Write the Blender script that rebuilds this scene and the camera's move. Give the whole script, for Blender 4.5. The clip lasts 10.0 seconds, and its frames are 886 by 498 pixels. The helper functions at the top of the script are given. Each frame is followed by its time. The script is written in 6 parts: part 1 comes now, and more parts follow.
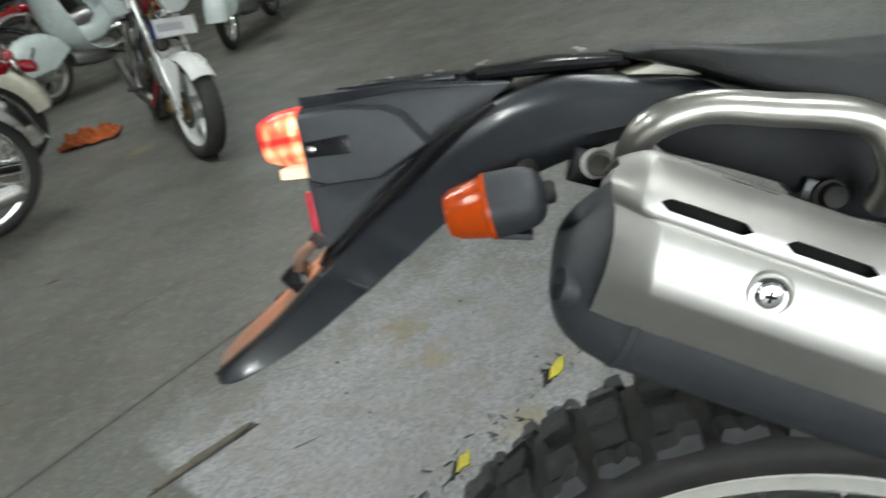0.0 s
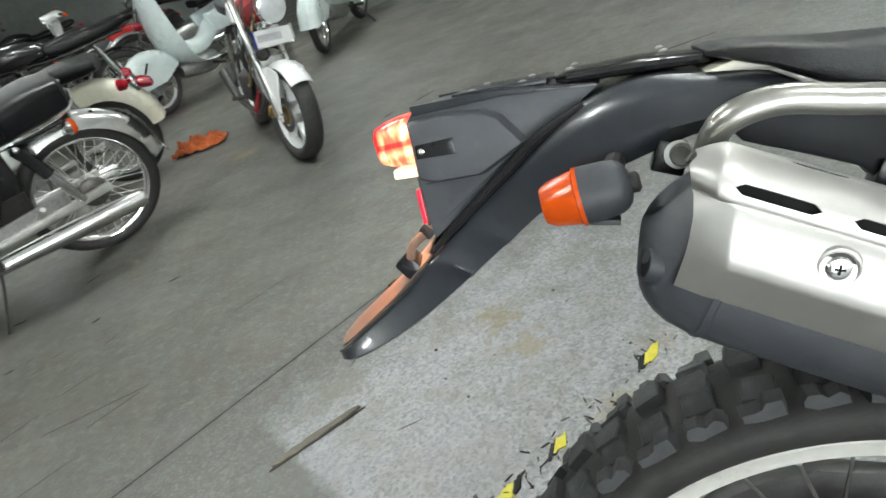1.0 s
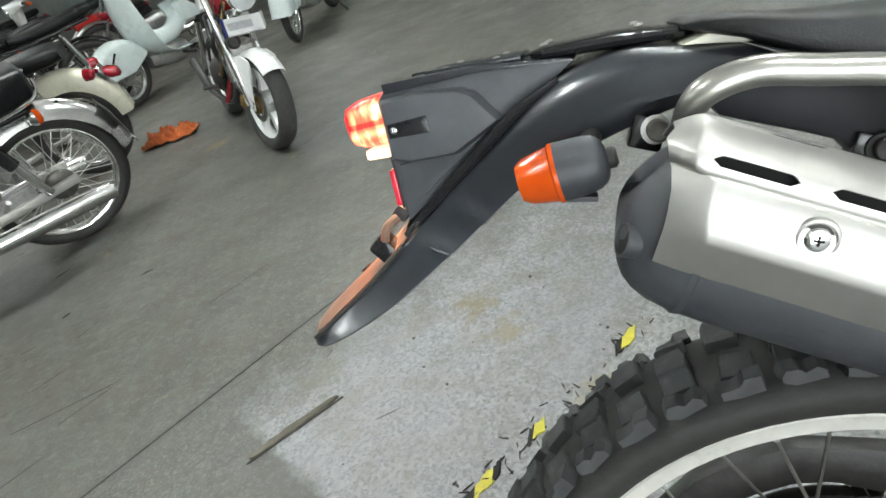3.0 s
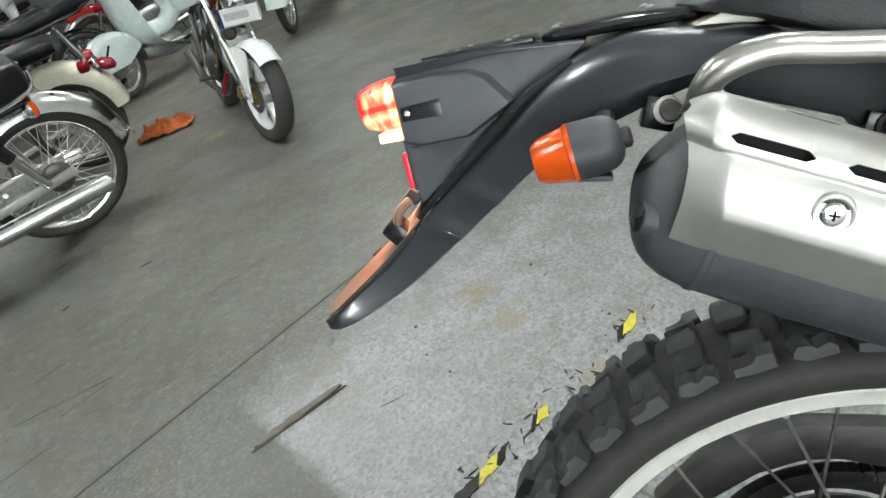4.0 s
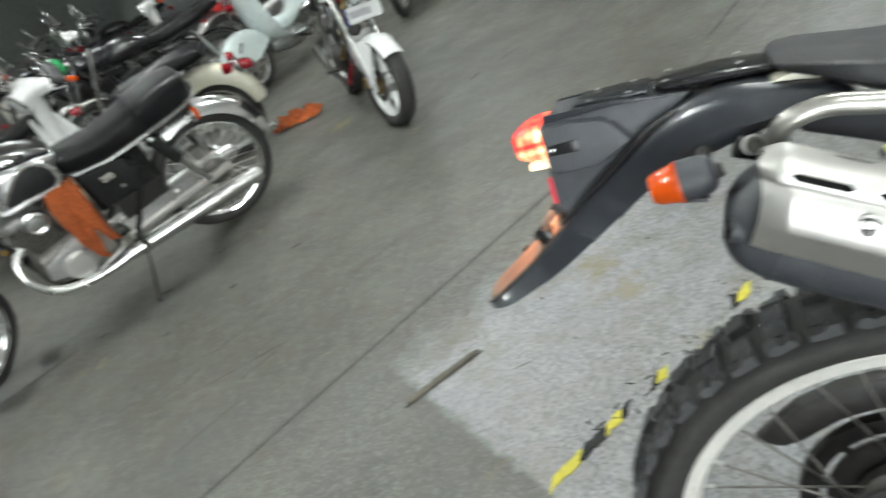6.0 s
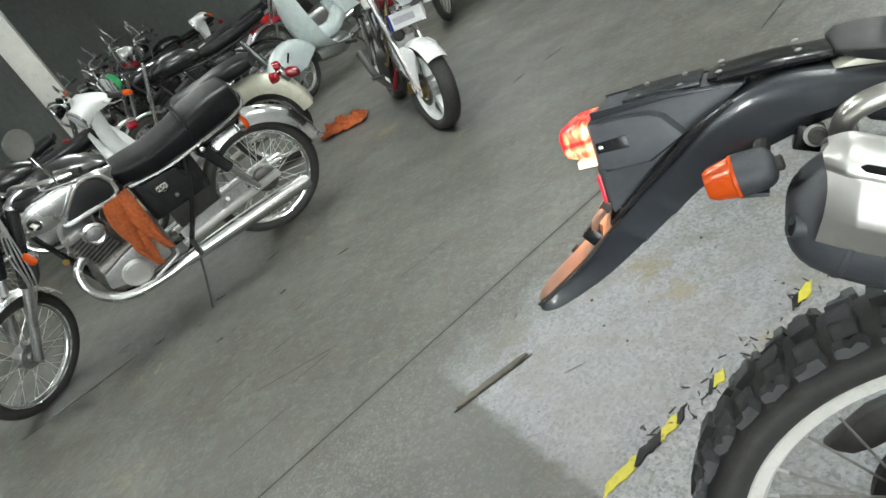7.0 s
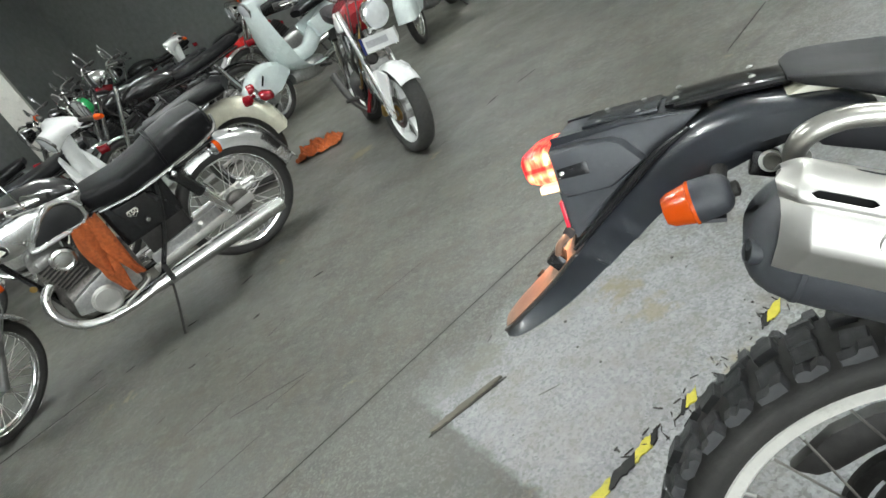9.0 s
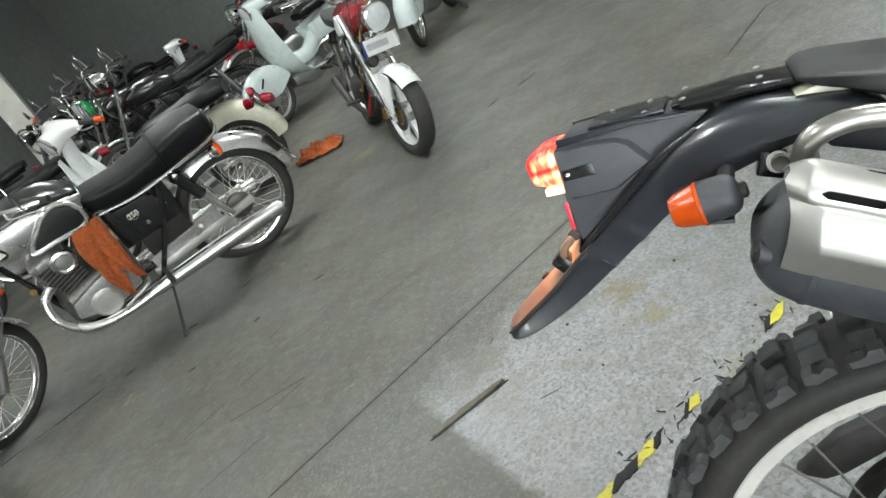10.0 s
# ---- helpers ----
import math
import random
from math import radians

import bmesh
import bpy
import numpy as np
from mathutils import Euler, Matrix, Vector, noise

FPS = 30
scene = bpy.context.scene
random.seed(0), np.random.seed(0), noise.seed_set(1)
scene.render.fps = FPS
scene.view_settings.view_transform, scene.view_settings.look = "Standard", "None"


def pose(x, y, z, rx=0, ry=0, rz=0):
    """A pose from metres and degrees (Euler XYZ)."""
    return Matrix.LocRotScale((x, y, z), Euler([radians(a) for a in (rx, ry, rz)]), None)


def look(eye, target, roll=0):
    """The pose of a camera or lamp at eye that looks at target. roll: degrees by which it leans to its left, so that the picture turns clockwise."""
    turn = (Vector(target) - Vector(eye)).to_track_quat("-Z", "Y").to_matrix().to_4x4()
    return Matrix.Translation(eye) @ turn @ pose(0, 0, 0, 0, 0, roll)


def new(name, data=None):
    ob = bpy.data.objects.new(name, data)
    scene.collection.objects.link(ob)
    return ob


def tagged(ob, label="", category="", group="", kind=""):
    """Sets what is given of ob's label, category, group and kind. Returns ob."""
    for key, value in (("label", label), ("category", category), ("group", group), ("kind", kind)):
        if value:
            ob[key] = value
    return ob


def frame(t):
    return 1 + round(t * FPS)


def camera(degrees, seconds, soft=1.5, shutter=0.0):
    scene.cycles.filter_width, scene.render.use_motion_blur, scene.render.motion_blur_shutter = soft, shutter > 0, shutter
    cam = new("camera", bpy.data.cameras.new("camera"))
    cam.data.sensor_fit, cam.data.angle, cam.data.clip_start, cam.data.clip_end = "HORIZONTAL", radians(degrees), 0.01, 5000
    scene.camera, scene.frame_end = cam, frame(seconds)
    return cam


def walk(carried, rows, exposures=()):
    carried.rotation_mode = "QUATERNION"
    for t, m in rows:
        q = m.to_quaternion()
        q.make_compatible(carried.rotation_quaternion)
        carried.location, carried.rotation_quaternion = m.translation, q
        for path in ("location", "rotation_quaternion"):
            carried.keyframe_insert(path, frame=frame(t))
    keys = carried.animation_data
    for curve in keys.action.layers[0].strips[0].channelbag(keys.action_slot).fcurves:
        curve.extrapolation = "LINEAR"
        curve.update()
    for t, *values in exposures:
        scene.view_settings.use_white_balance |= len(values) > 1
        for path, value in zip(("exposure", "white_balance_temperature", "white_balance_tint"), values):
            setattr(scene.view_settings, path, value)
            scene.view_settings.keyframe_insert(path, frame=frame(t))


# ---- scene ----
cam = camera(65.9, 10.0, shutter=0.9)
PATH = [
    (0, (-0.1268, -0.2224, 1.0238), (-0.2961, 1.1708, 0.2147), -15.9),
    (0.5, (-0.1341, -0.2605, 1.0490), (-0.4289, 1.1230, 0.2608), -19.5),
    (1, (-0.1260, -0.2799, 1.0538), (-0.5026, 1.0987, 0.2908), -21.3),
    (1.5, (-0.1179, -0.2937, 1.0481), (-0.5293, 1.0793, 0.2948), -21.6),
    (2, (-0.1187, -0.2888, 1.0465), (-0.4953, 1.0882, 0.2819), -20.6),
    (3.5, (-0.1365, -0.2710, 1.0400), (-0.4613, 1.0922, 0.2276), -21.7),
    (4, (-0.1438, -0.2832, 1.0425), (-0.4694, 1.0768, 0.2244), -21.7),
    (4.5, (-0.1470, -0.2840, 1.0384), (-0.4743, 1.0720, 0.2147), -21.5),
    (5, (-0.1446, -0.2856, 1.0481), (-0.4775, 1.0663, 0.2203), -21.6),
    (5.5, (-0.1049, -0.3698, 1.1332), (-0.4565, 0.9650, 0.2867), -23.0),
    (6, (-0.1187, -0.4403, 1.1923), (-0.7067, 0.8508, 0.4099), -29.1),
    (6.2, (-0.1235, -0.4338, 1.1915), (-0.7513, 0.8484, 0.4269), -30.1),
    (7.3, (-0.1235, -0.4306, 1.1818), (-0.8104, 0.8468, 0.4601), -31.8),
    (7.5, (-0.1203, -0.4306, 1.1810), (-0.8023, 0.8476, 0.4568), -31.8),
    (8, (-0.1090, -0.4314, 1.1810), (-0.7829, 0.8484, 0.4520), -31.8),
    (8.5, (-0.1065, -0.4176, 1.1786), (-0.7586, 0.8735, 0.4487), -31.8),
    (9, (-0.1081, -0.4184, 1.1794), (-0.7343, 0.8954, 0.4666), -31.2),
    (9.5, (-0.1146, -0.4201, 1.1777), (-0.7359, 0.8986, 0.4698), -31.1),
    (10, (-0.1154, -0.4160, 1.1786), (-0.7383, 0.9019, 0.4714), -31.1),
]
EXPOSURES = [(0.0, -0.38), (0.4, -0.10), (0.9, 0.12), (1.6, 0.16), (10.0, 0.18)]
walk(cam, [(t, look(eye, target, roll)) for t, eye, target, roll in PATH], EXPOSURES)

# ---- world and light ----
world = bpy.data.worlds.new("hall")
world.use_nodes = True
scene.world = world
wn = world.node_tree
bg = wn.nodes["Background"]
sky = wn.nodes.new("ShaderNodeTexSky")
sky.sky_type, sky.sun_disc = "NISHITA", False
sky.sun_elevation, sky.sun_rotation = radians(40), radians(120)
wn.links.new(sky.outputs[0], bg.inputs[0])
bg.inputs[1].default_value = 0.12


def area_lamp(name, m, sx, sy, watts, colour=(1, 1, 1)):
    data = bpy.data.lights.new(name, "AREA")
    data.shape, data.size, data.size_y, data.energy, data.color = "RECTANGLE", sx, sy, watts, colour
    ob = new(name, data)
    ob.matrix_world = m
    return ob


# ---- materials ----
def material(name, colour, rough=0.5, metal=0.0, vary=0.15, grain=60.0, bump=0.0, bump_scale=200.0, spots=None, spot_scale=6.0,
             spot_amount=0.5, coat=0.0, emit=None, emit_strength=0.0, trans=0.0, rough_vary=0.08, alpha=1.0, spec=0.5):
    """Two scales of colour variation, stains, roughness variation and fine relief."""
    m = bpy.data.materials.new(name)
    m.use_nodes = True
    nt = m.node_tree
    b = nt.nodes["Principled BSDF"]
    co = nt.nodes.new("ShaderNodeTexCoord").outputs["Object"]

    def noise_tex(scale, detail=4.0, rough_n=0.6):
        n = nt.nodes.new("ShaderNodeTexNoise")
        n.inputs["Scale"].default_value, n.inputs["Detail"].default_value, n.inputs["Roughness"].default_value = scale, detail, rough_n
        nt.links.new(co, n.inputs["Vector"])
        return n.outputs["Fac"]

    def ramp(src, lo, hi, a, bb):
        r = nt.nodes.new("ShaderNodeMapRange")
        r.inputs["From Min"].default_value, r.inputs["From Max"].default_value = lo, hi
        r.inputs["To Min"].default_value, r.inputs["To Max"].default_value = a, bb
        nt.links.new(src, r.inputs["Value"])
        return r.outputs["Result"]

    def mix(kind, fac, a, c):
        x = nt.nodes.new("ShaderNodeMix")
        x.data_type, x.blend_type = "RGBA", kind
        for k, v in ((0, fac), (6, a), (7, c)):
            if isinstance(v, (int, float)):
                x.inputs[k].default_value = v
            elif isinstance(v, tuple):
                x.inputs[k].default_value = (*v, 1)
            else:
                nt.links.new(v, x.inputs[k])
        return x.outputs[2]

    def grey(src):
        c = nt.nodes.new("ShaderNodeCombineColor")
        for i in range(3):
            nt.links.new(src, c.inputs[i])
        return c.outputs[0]

    fine, broad = noise_tex(grain), noise_tex(grain / 14, 3.0)
    v1 = grey(ramp(fine, 0.3, 0.7, 1 - vary, 1 + vary * 0.6))
    v2 = grey(ramp(broad, 0.3, 0.7, 1 - vary * 0.8, 1 + vary * 0.5))
    col = mix("MULTIPLY", 1.0, mix("MULTIPLY", 1.0, colour, v1), v2)
    if spots:
        col = mix("MIX", ramp(noise_tex(spot_scale, 6.0, 0.7), 0.56, 0.72, 0.0, spot_amount), col, spots)
    nt.links.new(col, b.inputs["Base Color"])
    nt.links.new(ramp(broad, 0.3, 0.7, max(rough - rough_vary, 0.02), min(rough + rough_vary, 1)), b.inputs["Roughness"])
    b.inputs["Metallic"].default_value = metal
    b.inputs["Coat Weight"].default_value = coat
    b.inputs["Coat Roughness"].default_value = 0.08
    b.inputs["Transmission Weight"].default_value = trans
    b.inputs["Specular IOR Level"].default_value = spec
    if emit:
        b.inputs["Emission Color"].default_value = (*emit, 1)
        b.inputs["Emission Strength"].default_value = emit_strength
    if bump:
        bp = nt.nodes.new("ShaderNodeBump")
        bp.inputs["Strength"].default_value, bp.inputs["Distance"].default_value = bump, 0.002
        nt.links.new(noise_tex(bump_scale, 5.0), bp.inputs["Height"])
        nt.links.new(bp.outputs[0], b.inputs["Normal"])
    return m


M = dict(
    matte=material("matte grey-black plastic", (0.041, 0.044, 0.051), 0.5, bump=0.15, bump_scale=900, vary=0.12),
    cover=material("grey moulded plastic", (0.061, 0.065, 0.074), 0.48, bump=0.15, bump_scale=900, vary=0.12, spots=(0.11, 0.112, 0.118), spot_scale=22, spot_amount=0.3),
    gloss=material("satin black plastic", (0.021, 0.024, 0.030), 0.30, vary=0.12, bump=0.03, bump_scale=300, spots=(0.030, 0.032, 0.036), spot_scale=18, spot_amount=0.3, coat=0.45),
    shiny=material("polished black plastic", (0.014, 0.014, 0.016), 0.16, vary=0.1, grain=30),
    vinyl=material("black seat vinyl", (0.0115, 0.012, 0.0135), 0.42, bump=0.35, bump_scale=700, vary=0.15),
    leather=material("glossy black seat vinyl", (0.009, 0.009, 0.010), 0.34, bump=0.25, bump_scale=260, vary=0.2, spots=(0.015, 0.015, 0.015), spot_scale=9, spot_amount=0.3, spec=0.14),
    dull=material("dull black plastic", (0.014, 0.015, 0.018), 0.52, vary=0.2, bump=0.05, bump_scale=300, spots=(0.03, 0.03, 0.032), spot_scale=20, spot_amount=0.4, spec=0.3),
    # near-black that paints the shade inside holes and recesses
    void=material("painted hole shade", (0.006, 0.006, 0.006), 0.9, vary=0.2),
    rubber=material("tyre rubber", (0.028, 0.027, 0.025), 0.68, bump=0.25, bump_scale=300, vary=0.25, spots=(0.05, 0.047, 0.042), spot_scale=25, spot_amount=0.5),
    knob=material("dusty tread rubber", (0.040, 0.041, 0.043), 0.55, bump=0.3, bump_scale=260, vary=0.3, spots=(0.085, 0.083, 0.080), spot_scale=60, spot_amount=0.5),
    # the brown carries the plate lamp's warm glow in its base colour
    dusty=material("dusty plastic with painted lamp glow", (0.21, 0.125, 0.085), 0.6, vary=0.2, bump=0.15, bump_scale=200, spots=(0.08, 0.05, 0.04), spot_scale=30, spot_amount=0.4),
    steel=material("brushed steel", (0.72, 0.71, 0.68), 0.43, 1.0, vary=0.07, grain=35, bump=0.05, bump_scale=260),
    bar=material("silver painted tube", (0.55, 0.54, 0.50), 0.30, 0.85, vary=0.12, grain=45, spots=(0.08, 0.07, 0.06), spot_scale=38, spot_amount=0.35),
    chrome=material("chrome", (0.90, 0.90, 0.90), 0.10, 1.0, vary=0.05, rough_vary=0.04, spots=(0.45, 0.40, 0.34), spot_scale=30, spot_amount=0.25),
    plated=material("worn chrome plate", (0.93, 0.93, 0.93), 0.24, 1.0, vary=0.05, rough_vary=0.08, spots=(0.55, 0.50, 0.44), spot_scale=34, spot_amount=0.3),
    alu=material("cast aluminium", (0.48, 0.48, 0.47), 0.42, 0.9, vary=0.2, bump=0.2, bump_scale=160, spots=(0.16, 0.14, 0.12), spot_scale=22, spot_amount=0.5),
    grime=material("grimy aluminium", (0.20, 0.19, 0.175), 0.5, 0.8, vary=0.3, bump=0.3, bump_scale=120, spots=(0.05, 0.045, 0.04), spot_scale=26, spot_amount=0.7),
    rim=material("cream painted rim", (0.68, 0.67, 0.62), 0.35, 0.1, vary=0.08, spots=(0.30, 0.28, 0.24), spot_scale=40, spot_amount=0.4),
    white=material("white paint", (0.83, 0.84, 0.83), 0.25, vary=0.05, coat=0.3, spots=(0.45, 0.44, 0.40), spot_scale=14, spot_amount=0.25),
    pale=material("pale grey-green paint", (0.70, 0.78, 0.77), 0.25, vary=0.05, coat=0.3, spots=(0.40, 0.42, 0.40), spot_scale=10, spot_amount=0.25),
    cream=material("cream paint", (0.70, 0.68, 0.55), 0.28, vary=0.06, coat=0.3, spots=(0.42, 0.38, 0.28), spot_scale=12, spot_amount=0.3),
    black=material("black enamel", (0.014, 0.014, 0.015), 0.22, vary=0.15, coat=0.3),
    dark=material("grimy dark metal", (0.030, 0.028, 0.026), 0.5, 0.3, vary=0.3, bump=0.3, bump_scale=120),
    red=material("red enamel", (0.42, 0.016, 0.014), 0.22, vary=0.1, coat=0.4),
    maroon=material("dark red enamel", (0.22, 0.012, 0.016), 0.22, vary=0.1, coat=0.4),
    green=material("green enamel", (0.03, 0.42, 0.12), 0.25, vary=0.1, coat=0.4),
    blue=material("dark blue enamel", (0.02, 0.03, 0.16), 0.22, vary=0.1, coat=0.4),
    amber=material("amber lens plastic", (0.62, 0.080, 0.006), 0.14, vary=0.08, bump=0.1, bump_scale=400),
    redlens=material("red lens plastic", (0.24, 0.006, 0.013), 0.14, vary=0.08),
    # brighter than redlens: the plate lamp's light is put into this red
    reflex=material("lamp-lit red reflex plastic", (0.75, 0.025, 0.06), 0.12, coat=1.0, vary=0.08),
    lamp_plate=material("lit clear lens", (1.0, 0.8, 0.6), 0.2, emit=(1.0, 0.74, 0.46), emit_strength=1.2),
    lensglass=material("headlamp glass", (0.84, 0.87, 0.89), 0.16, 0.15, coat=0.8, vary=0.12, grain=25),
    cloth=material("orange cleaning cloth", (0.37, 0.085, 0.018), 0.92, vary=0.35, bump=0.5, bump_scale=420),
    brass=material("tarnished brass", (0.40, 0.26, 0.08), 0.4, 0.9, vary=0.25),
    tape_y=material("yellow floor tape", (0.58, 0.52, 0.04), 0.5, vary=0.15, spots=(0.20, 0.18, 0.10), spot_scale=28, spot_amount=0.6),
    tape_k=material("black floor tape", (0.008, 0.008, 0.008), 0.6, vary=0.2, spots=(0.05, 0.046, 0.04), spot_scale=40, spot_amount=0.5, spec=0.25),
    debris=material("dark rubber scrap", (0.024, 0.021, 0.018), 0.8, vary=0.3),
    smear=material("rubbed-in dirt", (0.045, 0.042, 0.036), 0.7, vary=0.3),
    wall=material("dark grey painted wall", (0.215, 0.228, 0.220), 0.7, vary=0.15, grain=10, bump=0.2, bump_scale=60, spots=(0.18, 0.19, 0.18), spot_scale=1.3, spot_amount=0.5),
    plaster=material("pale light-bouncing wall", (0.72, 0.72, 0.69), 0.75, vary=0.08, grain=9, bump=0.15, bump_scale=50, spots=(0.55, 0.54, 0.50), spot_scale=1.1, spot_amount=0.4),
    post=material("white painted post", (0.72, 0.71, 0.66), 0.5, vary=0.08, spots=(0.35, 0.33, 0.28), spot_scale=9, spot_amount=0.4),
    ceiling=material("ceiling paint", (0.74, 0.74, 0.72), 0.8, vary=0.1, grain=6),
    tube=material("fluorescent tube", (1, 1, 1), 0.4, emit=(0.95, 1.0, 0.97), emit_strength=9.0),
    wood=material("weathered wood strip", (0.090, 0.080, 0.060), 0.8, vary=0.3, bump=0.4, bump_scale=90),
    platebg=material("white number plate", (0.78, 0.79, 0.78), 0.4, vary=0.05),
    ink=material("worn grey lettering", (0.50, 0.50, 0.52), 0.6),
    gold=material("white badge", (0.80, 0.78, 0.70), 0.35, vary=0.05),
)


# ---- mesh helpers ----
def soften(bm, angle=32):
    bm.normal_update()
    for f in bm.faces:
        f.smooth = True
    lim = radians(angle)
    for e in bm.edges:
        e.smooth = not (len(e.link_faces) == 2 and e.calc_face_angle(0) > lim)


def part(name, bm, mat, parent=None, label="", angle=32):
    """One bmesh as one mesh object, under a thing or a part."""
    soften(bm, angle)
    me = bpy.data.meshes.new(name)
    bm.to_mesh(me)
    bm.free()
    me.materials.append(mat)
    ob = new(name, me)
    if parent is not None:
        ob.parent = parent
    if label:
        ob["label"] = label
    return ob


def thing(name, m, label, category, group=""):
    ob = new(name)
    ob.empty_display_size = 0.1
    ob.matrix_world = m
    return tagged(ob, label, category, group)


def V(*a):
    return Vector(a)


def rings(bm, loops, closed=True, caps=True):
    """Skin a row of equal rings."""
    rows = [[bm.verts.new(p) for p in loop] for loop in loops]
    n = len(rows[0])
    for a, b in zip(rows, rows[1:]):
        for i in range(n if closed else n - 1):
            j = (i + 1) % n
            bm.faces.new((a[i], a[j], b[j], b[i]))
    if caps and closed:
        bm.faces.new(rows[0][::-1])
        bm.faces.new(rows[-1])
    return rows


def fixed(bm):
    bmesh.ops.recalc_face_normals(bm, faces=bm.faces)
    return bm


def box(c, s, rot=None, bevel=0.0, bm=None):
    bm = bm or bmesh.new()
    t = bmesh.new()
    bmesh.ops.create_cube(t, size=1, matrix=Matrix.Diagonal((*s, 1)))
    if bevel:
        bmesh.ops.bevel(t, geom=t.edges[:], offset=bevel, segments=2, affect="EDGES", profile=0.6)
    m = Matrix.Translation(c) @ (rot or Matrix())
    t.transform(m)
    tmp = bpy.data.meshes.new("tmp")
    t.to_mesh(tmp)
    t.free()
    bm.from_mesh(tmp)
    bpy.data.meshes.remove(tmp)
    return bm


def smooth_path(pts, steps=6):
    """Catmull-Rom through the points."""
    pts = [Vector(p) for p in pts]
    if len(pts) < 3:
        return pts
    out = []
    ext = [pts[0] * 2 - pts[1]] + pts + [pts[-1] * 2 - pts[-2]]
    for a, b, c, d in zip(ext, ext[1:], ext[2:], ext[3:]):
        for k in range(steps):
            t = k / steps
            out.append(0.5 * ((2 * b) + (c - a) * t + (2 * a - 5 * b + 4 * c - d) * t * t + (3 * b - a - 3 * c + d) * t ** 3))
    return out + [pts[-1]]


def tube(pts, r, n=12, bm=None, curve=True, steps=6):
    """A round bar along the points; r is one radius or one for each point."""
    bm = bm or bmesh.new()
    rr = r if isinstance(r, (list, tuple)) else [r] * len(pts)
    path = smooth_path(pts, steps) if curve else [Vector(p) for p in pts]
    m = len(path)
    rad = [float(np.interp(i / (m - 1) * (len(rr) - 1), range(len(rr)), rr)) for i in range(m)]
    up, loops = None, []
    for i, p in enumerate(path):
        d = (path[min(i + 1, m - 1)] - path[max(i - 1, 0)]).normalized()
        if up is None:
            up = d.orthogonal().normalized()
        up = (up - d * up.dot(d)).normalized()
        side = d.cross(up)
        loops.append([p + rad[i] * (math.cos(2 * math.pi * k / n) * up + math.sin(2 * math.pi * k / n) * side) for k in range(n)])
    rings(bm, loops)
    return fixed(bm)


def lathe(profile, centre, axis=(0, 1, 0), n=40, bm=None, caps=False, arc=(0.0, 2 * math.pi)):
    """Turn (along, radius) pairs round an axis through centre."""
    bm = bm or bmesh.new()
    a = Vector(axis).normalized()
    u = Vector((0, 0, 1)) if abs(a.z) < 0.9 else Vector((1, 0, 0))
    u = (u - a * u.dot(a)).normalized()
    w = a.cross(u)
    c = Vector(centre)
    full = abs(arc[1] - arc[0] - 2 * math.pi) < 1e-6
    cols = []
    for k in range(n if full else n + 1):
        th = arc[0] + (arc[1] - arc[0]) * k / n
        cols.append([bm.verts.new(c + a * s + r * (math.cos(th) * u + math.sin(th) * w)) for s, r in profile])
    pairs = list(zip(cols, cols[1:])) + ([(cols[-1], cols[0])] if full else [])
    for p, q in pairs:
        for i in range(len(profile) - 1):
            bm.faces.new((p[i], p[i + 1], q[i + 1], q[i]))
    if caps:
        bm.faces.new([col[0] for col in cols])
        bm.faces.new([col[-1] for col in cols][::-1])
    bmesh.ops.remove_doubles(bm, verts=bm.verts[:], dist=1e-5)
    return fixed(bm)


def prism(outline, y0, y1, bevel=0.0, bm=None, inset=0.0):
    """An (x, z) outline pushed through from y0 to y1."""
    bm = bm or bmesh.new()
    t = bmesh.new()
    cx, cz = np.mean([p[0] for p in outline]), np.mean([p[1] for p in outline])
    k = 1 - inset
    rings(t, [[(x, y1, z) for x, z in outline], [(cx + (x - cx) * k, y0, cz + (z - cz) * k) for x, z in outline]])
    fixed(t)
    if bevel:
        bmesh.ops.bevel(t, geom=[e for e in t.edges], offset=bevel, segments=2, affect="EDGES", profile=0.6, clamp_overlap=True)
    tmp = bpy.data.meshes.new("tmp")
    t.to_mesh(tmp)
    t.free()
    bm.from_mesh(tmp)
    bpy.data.meshes.remove(tmp)
    return bm


def shell(bm, thick):
    """Give an open skin its thickness."""
    bm.normal_update()
    bmesh.ops.solidify(bm, geom=bm.faces[:], thickness=thick)
    return fixed(bm)


def ball(c, r, s=(1, 1, 1), u=18, v=12, bm=None):
    bm = bm or bmesh.new()
    bmesh.ops.create_uvsphere(bm, u_segments=u, v_segments=v, radius=r, matrix=Matrix.Translation(c) @ Matrix.Diagonal((*s, 1)))
    return bm


def superloft(stations, n=20, power=2.6):
    """Rounded sections: (x, y, z, half width, half height) in a row along x."""
    bm = bmesh.new()
    loops = []
    for x, y, z, a, b in stations:
        loop = []
        for k in range(n):
            th = 2 * math.pi * k / n
            c, s = math.cos(th), math.sin(th)
            loop.append((x, y + a * math.copysign(abs(c) ** (2 / power), c), z + b * math.copysign(abs(s) ** (2 / power), s)))
        loops.append(loop)
    rings(bm, loops)
    return fixed(bm)


